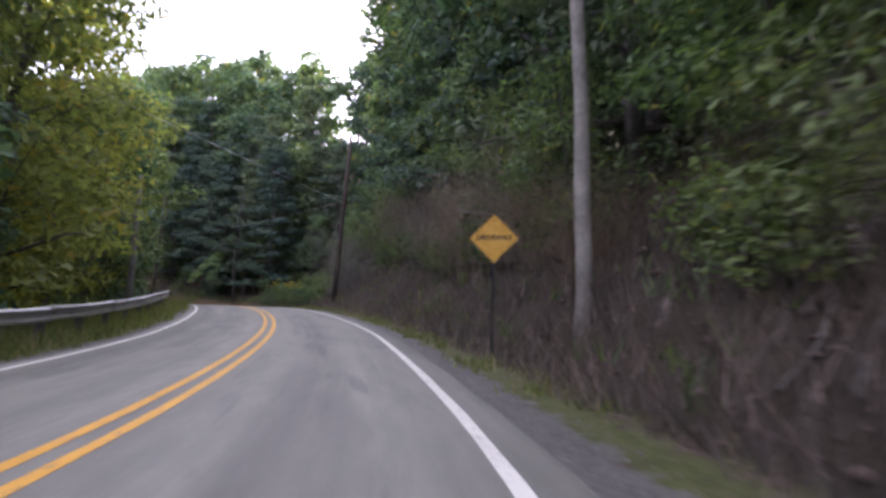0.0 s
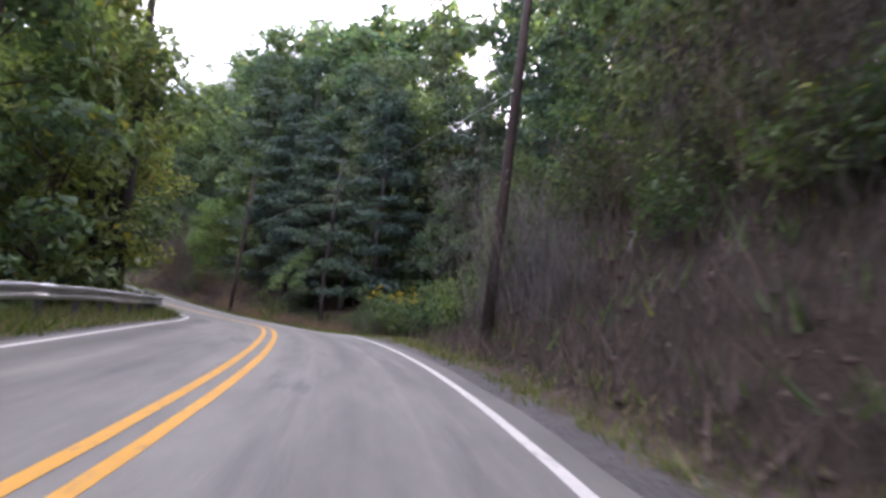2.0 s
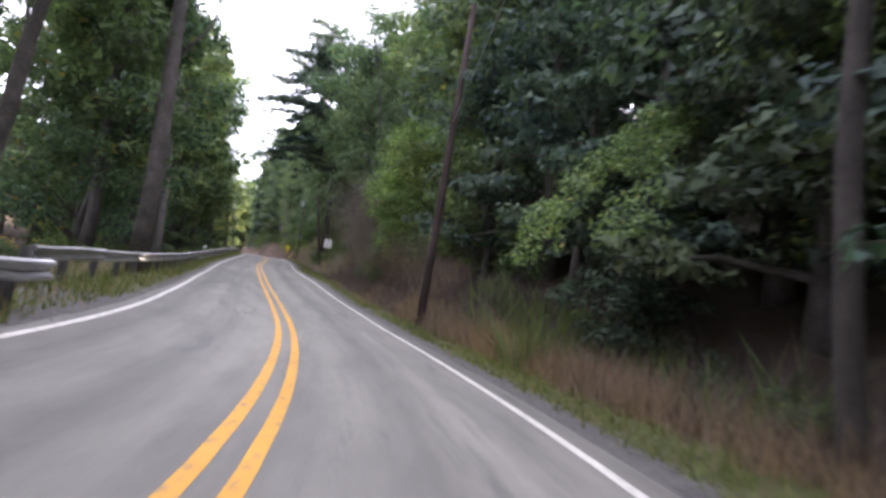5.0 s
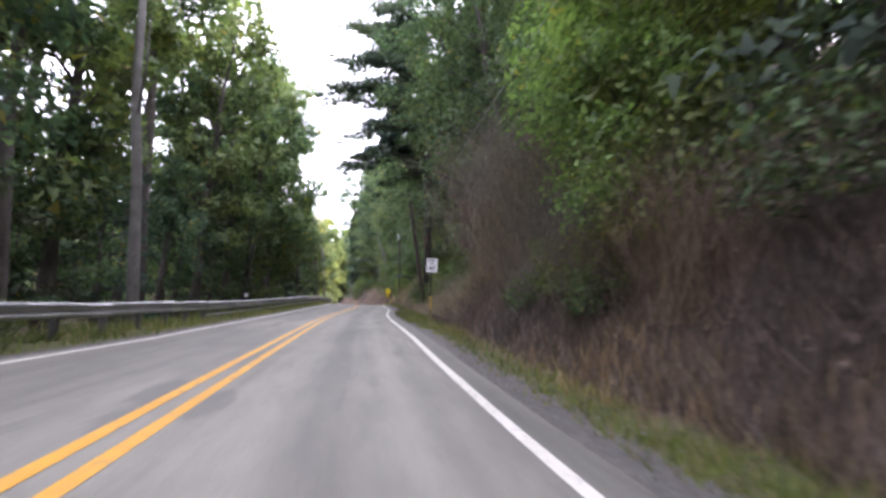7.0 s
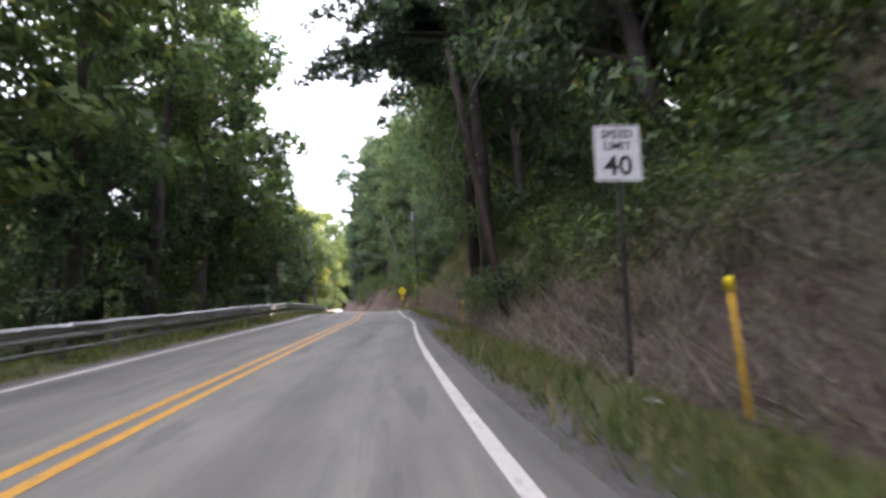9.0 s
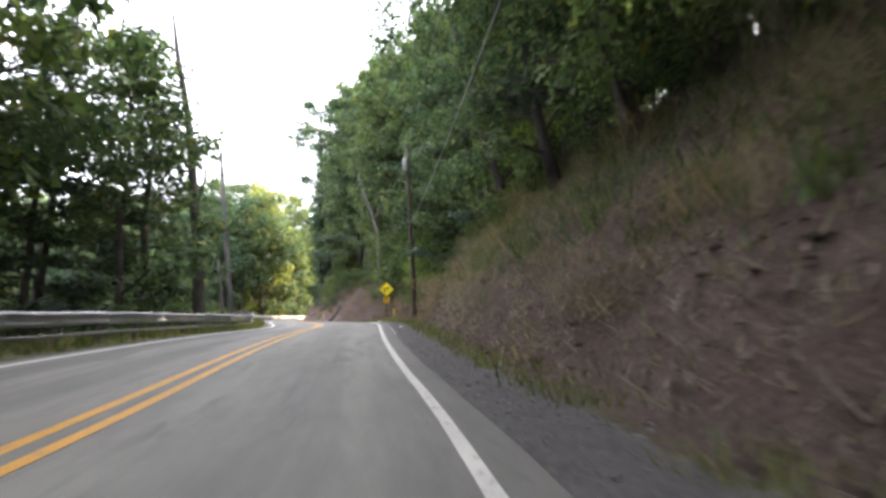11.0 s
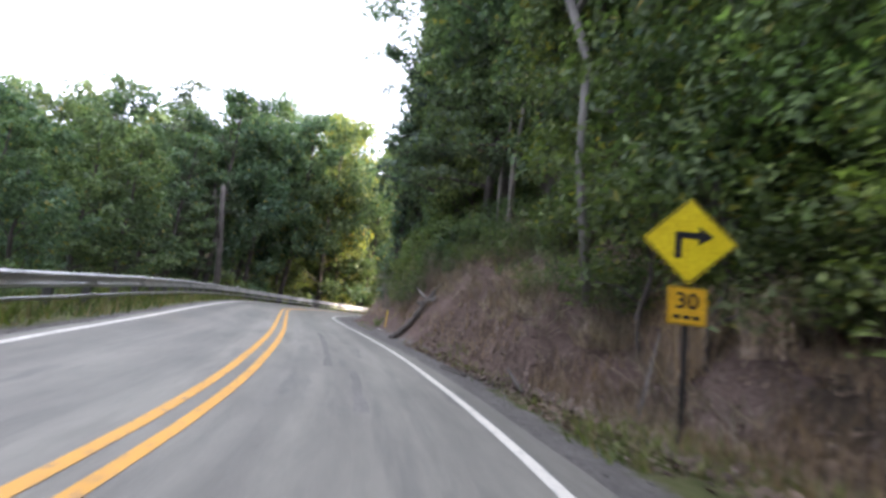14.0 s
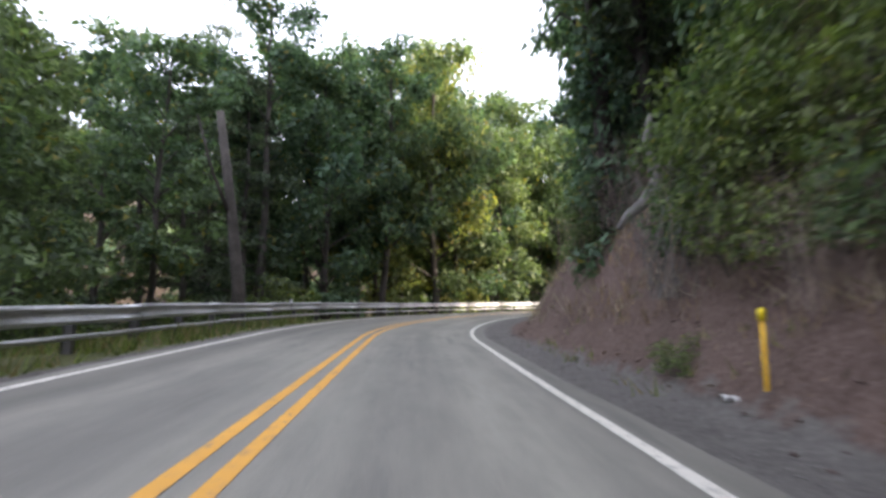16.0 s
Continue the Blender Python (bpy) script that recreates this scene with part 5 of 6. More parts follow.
log = thing("fallen_log", Matrix.Translation(over_road(160.3, 4.15, 0.0)), "grey fallen tree log lying up the earth bank", "log")
base_ = Vector(log.location)
P_ = lambda s, d, h: over_road(s, d, h) - base_
def gnarled(pts, radii, seed, steps=5, wander=0.03):
    """A tube with lumps and kinks through the places."""
    r = random.Random(seed)
    out, rad = [], []
    for i in range(len(pts) - 1):
        for k in range(steps):
            t = k / steps
            out.append(pts[i].lerp(pts[i + 1], t) + Vector([r.uniform(-wander, wander) for _ in range(3)]) * (0 if i + k == 0 else 1))
            rad.append((radii[i] + (radii[i + 1] - radii[i]) * t) * r.uniform(0.82, 1.18))
    return tube(out + [pts[-1]], rad + [radii[-1]], 12, 0.22, seed)


part("log", mesh_of("log", *gnarled([P_(160.38, 4.04, 0.07), P_(160.28, 4.34, 0.30), P_(160.16, 4.76, 0.88), P_(160.04, 4.98, 1.32), P_(159.94, 5.2, 1.72), P_(159.9, 5.45, 2.08), P_(159.88, 5.70, 2.52)], [0.085, 0.10, 0.10, 0.105, 0.12, 0.085, 0.01], 8), BARK, True), log)
part("branch", mesh_of("branch", *gnarled([P_(159.95, 5.15, 1.66), P_(159.82, 5.42, 1.76), P_(159.7, 5.75, 1.98), P_(159.6, 6.2, 2.36), P_(159.6, 6.5, 2.5)], [0.09, 0.075, 0.075, 0.06, 0.015], 3), GREY_WOOD, True), log)
part("broken_branch", mesh_of("broken_branch", *gnarled([P_(159.98, 5.1, 1.78), P_(160.2, 4.97, 1.95), P_(160.44, 4.82, 2.17)], [0.05, 0.042, 0.012], 2, 4, 0.012), PALE_BARK, True), log, "pale splintered branch stub")
part("snapped_limb", mesh_of("snapped_limb", *gnarled([P_(160.06, 5.0, 1.5), P_(160.2, 4.92, 1.58), P_(160.32, 4.86, 1.56)], [0.07, 0.055, 0.03], 5, 3, 0.02), BARK, True), log, "short dark snapped limb")
part("root_strand", mesh_of("root_strand", *tube([P_(159.7, 5.1, 1.2), P_(159.66, 5.0, 0.95), P_(159.6, 5.12, 0.72), P_(159.5, 5.3, 0.66)], [0.022, 0.018, 0.014, 0.006], 6, 0.1, 4), GREY_WOOD, True), log, "thin pale hanging root")
for n_, (pts_, r_, mt, lb) in enumerate((
        (((171.6, 5.35, 0.98), (171.3, 5.55, 1.5), (171.0, 5.8, 2.0)), 0.035, GREY_WOOD, "grey dead branch lying down the bank"),
        (((170.1, 5.1, 0.68), (169.7, 5.3, 1.15), (169.3, 5.55, 1.62)), 0.05, GREY_WOOD, "grey dead branch lying down the bank"),
        (((13.45, 5.2, 3.68), (13.55, 5.6, 3.66), (13.75, 6.2, 3.7), (13.95, 6.9, 3.76)), 0.028, PALE_BARK, "pale broken branch sticking out of the bank"),
        (((151.2, 3.9, 0.05), (151.7, 3.75, 0.1), (152.3, 3.7, 0.06)), 0.035, BARK, "broken bark slab on the gravel shoulder"),
        (((149.6, 4.4, 0.1), (150.2, 4.5, 0.22), (151.0, 4.7, 0.3)), 0.04, BARK, "rotten branch at the foot of the bank"),
        (((143.3, 5.6, 0.5), (144.2, 6.0, 0.62), (145.4, 6.4, 0.8)), 0.03, GREY_WOOD, "fallen bare branch below the pole"),
        (((142.6, 5.5, 0.3), (143.0, 6.0, 0.9), (143.2, 6.5, 1.6)), 0.025, GREY_WOOD, "fallen bare branch below the pole"),
        (((148.0, 5.4, 0.2), (148.5, 5.9, 0.7), (149.2, 6.6, 1.4)), 0.018, GREY_WOOD, "fallen bare branch on the bank"),
        (((167.4, 5.0, 0.7), (167.8, 5.5, 1.4), (168.2, 6.1, 2.3)), 0.028, GREY_WOOD, "grey dead branch lying on the earth bank"),
        (((166.2, 5.0, 0.6), (166.9, 5.3, 1.0), (167.6, 5.6, 1.5)), 0.04, PALE_BARK, "pale dead branch lying on the earth bank"),
        (((153.8, 5.5, 1.0), (154.2, 6.2, 1.7), (154.7, 7.0, 2.5)), 0.035, GREY_WOOD, "grey dead branch lying on the earth bank"),
        (((152.5, 6.5, 2.1), (152.9, 6.7, 2.4), (153.6, 7.0, 2.6)), 0.12, PALE_BARK, "pale rotten log end on the bank"),
        (((19.4, 4.9, 2.1), (19.8, 5.4, 2.5), (20.6, 6.0, 2.7)), 0.018, GREY_WOOD, "grey bare branch across the brush"),
        (((26.8, 6.0, 2.4), (27.3, 6.5, 2.9), (28.2, 7.0, 3.1)), 0.018, GREY_WOOD, "grey bare branch across the brush"),
        (((3.0, 5.4, 0.55), (3.4, 6.0, 0.75), (3.7, 6.8, 0.9)), 0.013, GREY_WOOD, "grey dead branches lying in dry weeds"),
        (((3.5, 5.3, 0.5), (3.7, 5.9, 0.8), (4.1, 6.6, 0.8)), 0.011, GREY_WOOD, "grey dead branches lying in dry weeds"))):
    trunk("dead_branch", [(s, d, max(h, rise(s, d) + r_ * 0.4)) if "sticking" not in lb else (s, d, h) for s, d, h in pts_], [r_, r_ * 0.9, r_ * 0.7] + [r_ * 0.6] * (len(pts_) - 3), mt, lb, "branch", sides=7)

for i in range(16):
    s, d, a_ = 149.0 + 0.55 * i + rnd.uniform(-0.2, 0.2), rnd.uniform(3.75, 4.7), rnd.uniform(-0.5, 0.5)
    L_, r_ = rnd.uniform(0.15, 0.5), rnd.uniform(0.018, 0.045)
    trunk("bark_piece", [(s + k * L_, d + k * L_ * a_, rise(s + k * L_, d + k * L_ * a_) + r_ * 0.7) for k in (0.0, 0.35, 0.7, 1.0)], [r_ * 0.6, r_, r_ * 0.9, r_ * 0.4], DARK_BARK if i % 3 else GREY_WOOD, "broken piece of dead wood on the gravel shoulder", "wood debris", sides=7, rough=0.25)


# ---- utility poles and cables ----
def pole(base, top, mat, label, transformer=None):
    """A wooden pole from base to top, each (s, d, height over the road)."""
    s, d, h = base
    foot = over_road(s, d, min(h, rise(s, d)) - 0.4)
    root = thing("utility_pole", Matrix.Translation(foot), label, "utility pole", "utility poles beside the road")
    end = over_road(*top)
    part("shaft", mesh_of("shaft", *tube([Vector((0, 0, 0)), (end - foot) * 0.33, (end - foot) * 0.66, end - foot], [0.155, 0.14, 0.125, 0.105], 14, 0.015, 4), mat, True), root)
    for k in (0.55, 0.88):
        p = (end - foot) * k
        part("bracket", mesh_of("bracket", *join(box(-0.18, 0.18, -0.03, 0.03, -0.03, 0.03, 0.01), box(0.12, 0.18, -0.04, 0.04, 0.03, 0.14, 0.015)), POST_STEEL), root, "small steel cable bracket", Matrix.Translation(p) @ pose(0, 0, 0, 0, 0, facing(s)))
    if transformer:
        t = part("transformer", mesh_of("transformer", *tube([(0, 0, 0), (0, 0, 0.04), (0, 0, 0.78), (0, 0, 0.84), (0, 0, 0.90)], [0.20, 0.23, 0.23, 0.25, 0.16], 20), STEEL, True), root, "light grey steel drum transformer", Matrix.Translation(over_road(*transformer) - foot))
        for a_ in (-0.1, 0.1):
            part("bushing", mesh_of("bushing", *tube([(a_, 0, 0.88), (a_, 0, 0.96), (a_, 0, 1.10)], [0.05, 0.035, 0.03], 10), DARK_STEEL, True), t)
    return root


pole((30.7, 5.05, 0.5), (30.45, 5.55, 11.3), POLE_WOOD, "dark leaning wooden utility pole on the bank")
pole((64.1, 4.75, 0.4), (64.0, 5.15, 12.0), POLE_WOOD, "dark leaning wooden utility pole among bushes")
pole((101.25, 5.7, 0.6), (101.42, 4.2, 9.0), POLE_WOOD, "dark wooden utility pole leaning towards the road")
pole((143.0, 6.2, 0.6), (143.1, 5.86, 12.3), POLE_WOOD, "dark wooden utility pole with a drum transformer", (142.85, 5.72, 10.3))
pole((142.1, -4.95, -0.6), (142.3, -6.12, 10.9), GREY_WOOD, "pale grey wooden utility pole behind the guard rail")


def cable(a, b, sag, r=0.017):
    pa, pb = over_road(*a), over_road(*b)
    pts = [pa.lerp(pb, i / 14) - Vector((0, 0, sag * 4 * (i / 14) * (1 - i / 14))) for i in range(15)]
    v, f = tube([p - pa for p in pts], [r] * 15, 6)
    ob = new("overhead_cable", mesh_of("overhead_cable", v, f, WIRE, True))
    ob.matrix_basis = Matrix.Translation(pa)
    tagged(ob, "thin pale overhead cable strung between poles", "cable", "overhead cables")


cable((30.55, 5.3, 6.9), (2.0, -12.0, 7.6), 0.15)
cable((30.55, 5.35, 7.0), (64.05, 4.95, 7.4), 0.5, 0.011)
cable((64.05, 4.95, 7.4), (101.4, 4.6, 7.0), 0.6, 0.011)
cable((101.4, 4.6, 7.0), (143.05, 6.0, 6.6), 0.7)
cable((143.1, 5.9, 11.6), (101.42, 4.25, 8.8), 0.4, 0.008)


# ---- signs ----
def lettering(text, size, depth=0.004):
    cu = bpy.data.curves.new("text", "FONT")
    cu.body, cu.size, cu.align_x, cu.align_y, cu.extrude, cu.offset = text, size, "CENTER", "CENTER", depth / 2, 0.016 * size
    cu.resolution_u = 3
    ob = bpy.data.objects.new("text", cu)
    scene.collection.objects.link(ob)
    bpy.context.view_layer.update()
    me = bpy.data.meshes.new_from_object(ob)
    bpy.data.objects.remove(ob)
    me.materials.clear()
    return me


def plate(w, h, r, t=0.004):
    """A plate with rounded corners, facing -y, centred."""
    out = []
    for cx_, cz_, a0 in ((w / 2 - r, h / 2 - r, 0), (-w / 2 + r, h / 2 - r, 90), (-w / 2 + r, -h / 2 + r, 180), (w / 2 - r, -h / 2 + r, 270)):
        out += [(cx_ + r * math.cos(radians(a0 + k * 30)), cz_ + r * math.sin(radians(a0 + k * 30))) for k in range(4)]
    n = len(out)
    v = [(x, -t / 2, z) for x, z in out] + [(x, t / 2, z) for x, z in out]
    f = [tuple(range(n)), tuple(reversed(range(n, 2 * n)))] + [(i, n + i, n + (i + 1) % n, (i + 1) % n) for i in range(n)]
    return v, [tuple(reversed(q)) for q in f]


def frame_band(w, h, r, band, y):
    """A thin painted border just inside a plate's rim."""
    o, _ = plate(w, h, r)
    i_, _ = plate(w - 2 * band, h - 2 * band, max(0.005, r - band))
    n = len(o) // 2
    v = [(x, y, z) for x, _, z in o[:n]] + [(x, y, z) for x, _, z in i_[:n]] + [(x, y + 0.002, z) for x, _, z in o[:n]] + [(x, y + 0.002, z) for x, _, z in i_[:n]]
    f = []
    for k in range(n):
        q = (k + 1) % n
        f += [(k, q, n + q, n + k), (2 * n + k, 3 * n + k, 3 * n + q, 2 * n + q), (k, 2 * n + k, 2 * n + q, q), (n + k, n + q, 3 * n + q, 3 * n + k)]
    return v, f




def sign_post(name, s, d, foot, top, label, turn=0.0, lean=0.0, mat=None):
    at = Matrix.Translation(over_road(s, d, foot)) @ pose(0, 0, 0, 0, lean, facing(s) + turn)
    root = thing(name, at, label, "road sign", "road signs")
    u = join(box(-0.03, -0.024, -0.018, 0.018, -0.5, top - foot), box(0.024, 0.03, -0.018, 0.018, -0.5, top - foot), box(-0.024, 0.024, 0.012, 0.018, -0.5, top - foot))
    part("post", mesh_of("post", *u, mat or DARK_STEEL), root, "dark steel channel post")
    return root


def panel(root, me, y, z, name, label="", turn=0.0):
    return part(name, me, root, label, pose(0, y, z, 0, turn, 0))


def bolts(parent, zs):
    for z in zs:
        part("bolt", mesh_of("bolt", *tube([(0, -0.010, 0), (0, -0.004, 0)], [0.009, 0.012], 8), STEEL), parent, at=pose(0, 0, z))


# faded driveway warning
sg = sign_post("driveway_sign", 9.5, 4.85, 0.12, 2.9, "faded yellow diamond driveway warning sign on a thin post", -24)
pn = panel(sg, mesh_of("panel", *plate(0.76, 0.76, 0.05), SIGN_OLD), -0.022, 2.31, "panel", "faded yellow diamond panel", 45)
part("border", mesh_of("border", *frame_band(0.735, 0.735, 0.045, 0.016, -0.0045), SIGN_BLACK), pn, "thin dark border")
tx = lettering("DRIVEWAY", 0.155)
tx.materials.append(SIGN_BLACK)
part("lettering", tx, sg, "dark letters reading DRIVEWAY", pose(0, -0.027, 2.32, 90, 0, 0) @ Matrix.Diagonal((0.98, 1, 1, 1)))

# speed limit
sg = sign_post("speed_limit_sign", 92.75, 5.24, 0.25, 3.2, "white rectangular speed limit 40 sign on a dark post", -7, 1.5)
pn = panel(sg, mesh_of("panel", *plate(0.61, 0.762, 0.04), SIGN_WHITE), -0.022, 2.57, "panel", "white rectangular panel")
part("border", mesh_of("border", *frame_band(0.58, 0.732, 0.035, 0.012, -0.0045), SIGN_BLACK), pn, "thin black border")
for word, size, z in (("SPEED", 0.15, 0.25), ("LIMIT", 0.15, 0.09), ("40", 0.36, -0.18)):
    tx = lettering(word, size)
    tx.materials.append(SIGN_BLACK)
    part("lettering", tx, pn, "black lettering " + word, pose(0, -0.006, z, 90, 0, 0))
bolts(pn, (0.34, -0.34))

# sharp turn, with its advisory plate
sg = sign_post("turn_sign", 147.0, 5.22, 0.0, 2.85, "bright yellow diamond right-turn warning sign with an advisory plate", -18)
pn = panel(sg, mesh_of("panel", *plate(0.78, 0.78, 0.05), SIGN_YELLOW), -0.022, 2.43, "panel", "bright yellow diamond panel", 45)
part("border", mesh_of("border", *frame_band(0.755, 0.755, 0.045, 0.016, -0.0045), SIGN_BLACK), pn, "thin black border")
arrow = join(box(-0.17, -0.09, -0.0065, -0.003, -0.22, 0.11), box(-0.09, 0.10, -0.0065, -0.003, 0.03, 0.11), ([(0.10, y, z) for y in (-0.0065, -0.003) for z in (-0.05, 0.19)] + [(0.27, y, 0.07) for y in (-0.0065, -0.003)], [(0, 4, 1), (2, 3, 5), (0, 2, 5, 4), (1, 4, 5, 3), (0, 1, 3, 2)]))
part("arrow", mesh_of("arrow", *arrow, SIGN_BLACK), sg, "black right-turn arrow", pose(0, -0.022, 2.43))
pn = panel(sg, mesh_of("plate", *plate(0.46, 0.46, 0.03), SIGN_AMBER), -0.022, 1.64, "plate", "amber square advisory speed plate")
part("border", mesh_of("border", *frame_band(0.44, 0.44, 0.028, 0.010, -0.0045), SIGN_BLACK), pn, "thin black border")
tx = lettering("30", 0.27)
tx.materials.append(SIGN_BLACK)
part("lettering", tx, pn, "black number 30", pose(0, -0.006, 0.05, 90, 0, 0))
for x_ in (-0.11, 0.0, 0.11):
    part("bar", mesh_of("bar", *box(x_ - 0.035, x_ + 0.035, -0.006, -0.003, -0.16, -0.11), SIGN_BLACK), pn, "short black bar")


def marker(s, d, foot, height, label, cap, lean=1.5):
    """A slim yellow roadside marker post."""
    root = thing("marker_post", Matrix.Translation(over_road(s, d, foot)) @ pose(0, 0, 0, 0, lean, facing(s)), label, "marker post", "yellow marker posts")
    part("post", mesh_of("post", *tube([(0, 0, -0.35), (0, 0, height * 0.5), (0, 0, height)], [0.021, 0.020, 0.020], 10), SIGN_AMBER, True), root)
    if cap:
        part("cap", mesh_of("cap", *tube([(0, 0, height - 0.10), (0, 0, height - 0.02), (0, 0, height + 0.02)], [0.034, 0.036, 0.025], 12), SIGN_YELLOW, True), root, "bright yellow cap")
    else:
        part("reflector", mesh_of("reflector", *box(-0.038, 0.038, -0.036, -0.026, height - 0.42, height - 0.02, 0.01), SIGN_YELLOW), root, "bright yellow reflective strip")


marker(90.5, 5.06, 0.0, 1.10, "thin yellow pipeline marker post with a bright cap", True, -1.5)
marker(108.5, 5.1, 0.05, 1.05, "yellow marker post in dry weeds", True)
marker(144.6, 5.1, 0.0, 0.95, "yellow marker post with a reflective strip", False)
marker(164.4, 4.56, 0.0, 1.08, "slim yellow marker post at the foot of the bank", True)


def rail_reflector(s, d, h, mat, size, label):
    at = Matrix.Translation(over_road(s, d, h)) @ pose(0, 0, 0, 0, 0, facing(s))
    root = thing("reflector", at, label, "reflector")
    part("stem", mesh_of("stem", *box(-0.012, 0.012, -0.004, 0.004, -0.30, 0.0), POST_STEEL), root)
    part("panel", mesh_of("panel", *plate(size, size * 1.2, 0.02), mat), root, at=pose(0, -0.008, 0.02))


rail_reflector(93.4, -4.45, 0.98, SIGN_WHITE, 0.16, "small pale reflector panel on the guard rail")
rail_reflector(179.0, -4.0, 0.80, SIGN_WHITE, 0.12, "small pale reflector on the guard rail")


# ---- litter ----
def litter(s, d, w, seed):
    r = random.Random(seed)
    v, f = [], []
    for j in range(5):
        for i in range(6):
            v.append((w * (i / 5 - 0.5) + r.uniform(-0.02, 0.02), 0.6 * w * (j / 4 - 0.5) + r.uniform(-0.02, 0.02), 0.03 + r.uniform(0, 0.06)))
    for j in range(4):
        f += [(j * 6 + i, j * 6 + i + 1, j * 6 + i + 7, j * 6 + i + 6) for i in range(5)]
    lo = [(x, y, z - 0.012) for x, y, z in v]
    rim = [0, 1, 2, 3, 4, 5, 11, 17, 23, 29, 28, 27, 26, 25, 24, 18, 12, 6]
    f = f + [tuple(reversed([k + 30 for k in q])) for q in f] + [(rim[i], rim[i] + 30, rim[(i + 1) % 18] + 30, rim[(i + 1) % 18]) for i in range(18)]
    ob = new("litter", mesh_of("litter", v + lo, f, SIGN_WHITE, True))
    ob.matrix_basis = Matrix.Translation(spot(s, d)) @ pose(0, 0, 0, 0, 0, r.uniform(0, 360))
    tagged(ob, "crumpled scrap of white litter on the verge", "litter", "scraps of litter")


for i, (s, d, w) in enumerate(((50.0, 4.2, 0.28), (131.05, 3.85, 0.16), (142.4, 3.7, 0.24), (164.7, 4.41, 0.13), (91.3, 4.7, 0.12))):
    litter(s, d, w, i)


# ---- grasses, weeds and loose ground ----
def tufts(name, zones, mat, label, seed, clump=5, droop=0.42):
    """Grass or weed blades, one three-cornered blade each, in loose tufts. Zones: s0, s1, d0, d1, count, shortest, tallest, width."""
    r = np.random.RandomState(seed)
    V = []
    for s0, s1, d0, d1, count, h0, h1, wd in zones:
        n = count // clump
        ts, td = r.uniform(s0, s1, n), r.uniform(d0, d1, n)
        for s, d in zip(ts, td):
            if noise.noise((s * 0.45, d * 0.6, seed)) < -0.32:
                continue
            base = spot(s, d, -0.02)
            big = r.uniform(0.6, 1.25)
            for k in range(clump):
                h = r.uniform(h0, h1) * big
                a = r.uniform(0, 6.283)
                w = wd * r.uniform(0.6, 1.4)
                ox, oy = r.normal(0, 0.10, 2)
                lx, ly = r.normal(0, droop * h, 2)
                x, y = base.x + ox, base.y + oy
                V += [(x - w * math.cos(a), y - w * math.sin(a), base.z), (x + w * math.cos(a), y + w * math.sin(a), base.z), (x + lx, y + ly, base.z + h)]
    V = np.asarray(V)
    ob = new(name, blades_mesh(name, V, np.arange(len(V)).reshape(-1, 3), mat))
    tagged(ob, label, "grass", kind="stuff")


tufts("verge_grass", ((-3, 36, 3.8, 4.8, 5500, 0.08, 0.28, 0.015), (36, 50, 3.9, 6.6, 8500, 0.05, 0.18, 0.013), (46, 70, 3.8, 5.0, 6000, 0.06, 0.22, 0.014), (68, 80, 3.75, 4.6, 1900, 0.06, 0.2, 0.012), (80, 86, 3.75, 4.8, 2400, 0.06, 0.24, 0.012), (86, 104, 3.7, 4.9, 8500, 0.06, 0.30, 0.012),
                      (104, 140, 4.3, 5.05, 4200, 0.06, 0.28, 0.013), (140, 147.5, 3.9, 5.8, 2900, 0.08, 0.34, 0.015), (147.5, 172, 4.1, 5.0, 700, 0.08, 0.3, 0.015)), GRASS, "short green grass on the road verge", 1)
tufts("rail_grass", ((-2, 56, -5.6, -3.25, 17000, 0.10, 0.45, 0.017), (56, 90, -6.5, -3.4, 8000, 0.08, 0.4, 0.016), (90, 180, -5.6, -3.35, 20000, 0.08, 0.42, 0.017), (139, 178, -9, -5.6, 7000, 0.2, 0.7, 0.02)), GRASS, "long green grass under the guard rail", 2)
tufts("dark_weeds", ((-2, 36, 4.5, 9.5, 28000, 0.2, 0.9, 0.009), (46, 66, 5.4, 7.4, 7000, 0.3, 0.9, 0.010), (66, 88, 4.7, 9.5, 34000, 0.15, 0.7, 0.009), (140, 151, 5.8, 8.5, 1800, 0.15, 0.6, 0.010), (150, 163, 4.9, 8.5, 4000, 0.1, 0.45, 0.010)), TWIG, "dark brown dead weeds on the shaded bank", 31)
tufts("rusty_weeds", ((46, 54, 4.9, 5.9, 2400, 0.3, 0.8, 0.0095), (54, 68, 4.7, 5.9, 7500, 0.35, 0.95, 0.0095), (68, 73, 4.8, 5.6, 900, 0.2, 0.5, 0.0095), (133, 151, 4.9, 8.0, 9000, 0.15, 0.6, 0.0105), (70, 82, 4.3, 5.2, 1600, 0.1, 0.3, 0.0095), (152, 172, 4.9, 6.4, 4200, 0.1, 0.45, 0.0095)), RUST, "rusty brown dead weeds along the verge", 37, 6, 0.3)
tufts("dry_weeds", ((87, 112, 5.2, 9.0, 19000, 0.15, 0.75, 0.0105), (83, 88, 5.2, 8.0, 3000, 0.1, 0.5, 0.0105), (112, 133, 5.0, 11.0, 23750, 0.06, 0.36, 0.0125), (133, 140, 6.5, 11.0, 3750, 0.06, 0.36, 0.0125),
                    (147, 151, 5.4, 8.5, 1200, 0.2, 0.7, 0.0105), (150, 163, 5.6, 8.5, 7500, 0.15, 0.6, 0.0105), (163, 178, 5.0, 9.5, 4375, 0.1, 0.45, 0.0105), (60, 80, -7.5, -5.2, 3125, 0.3, 0.8, 0.0105)), STRAW, "dry brown weeds and dead grass on the bank", 3, 6, 1.0)
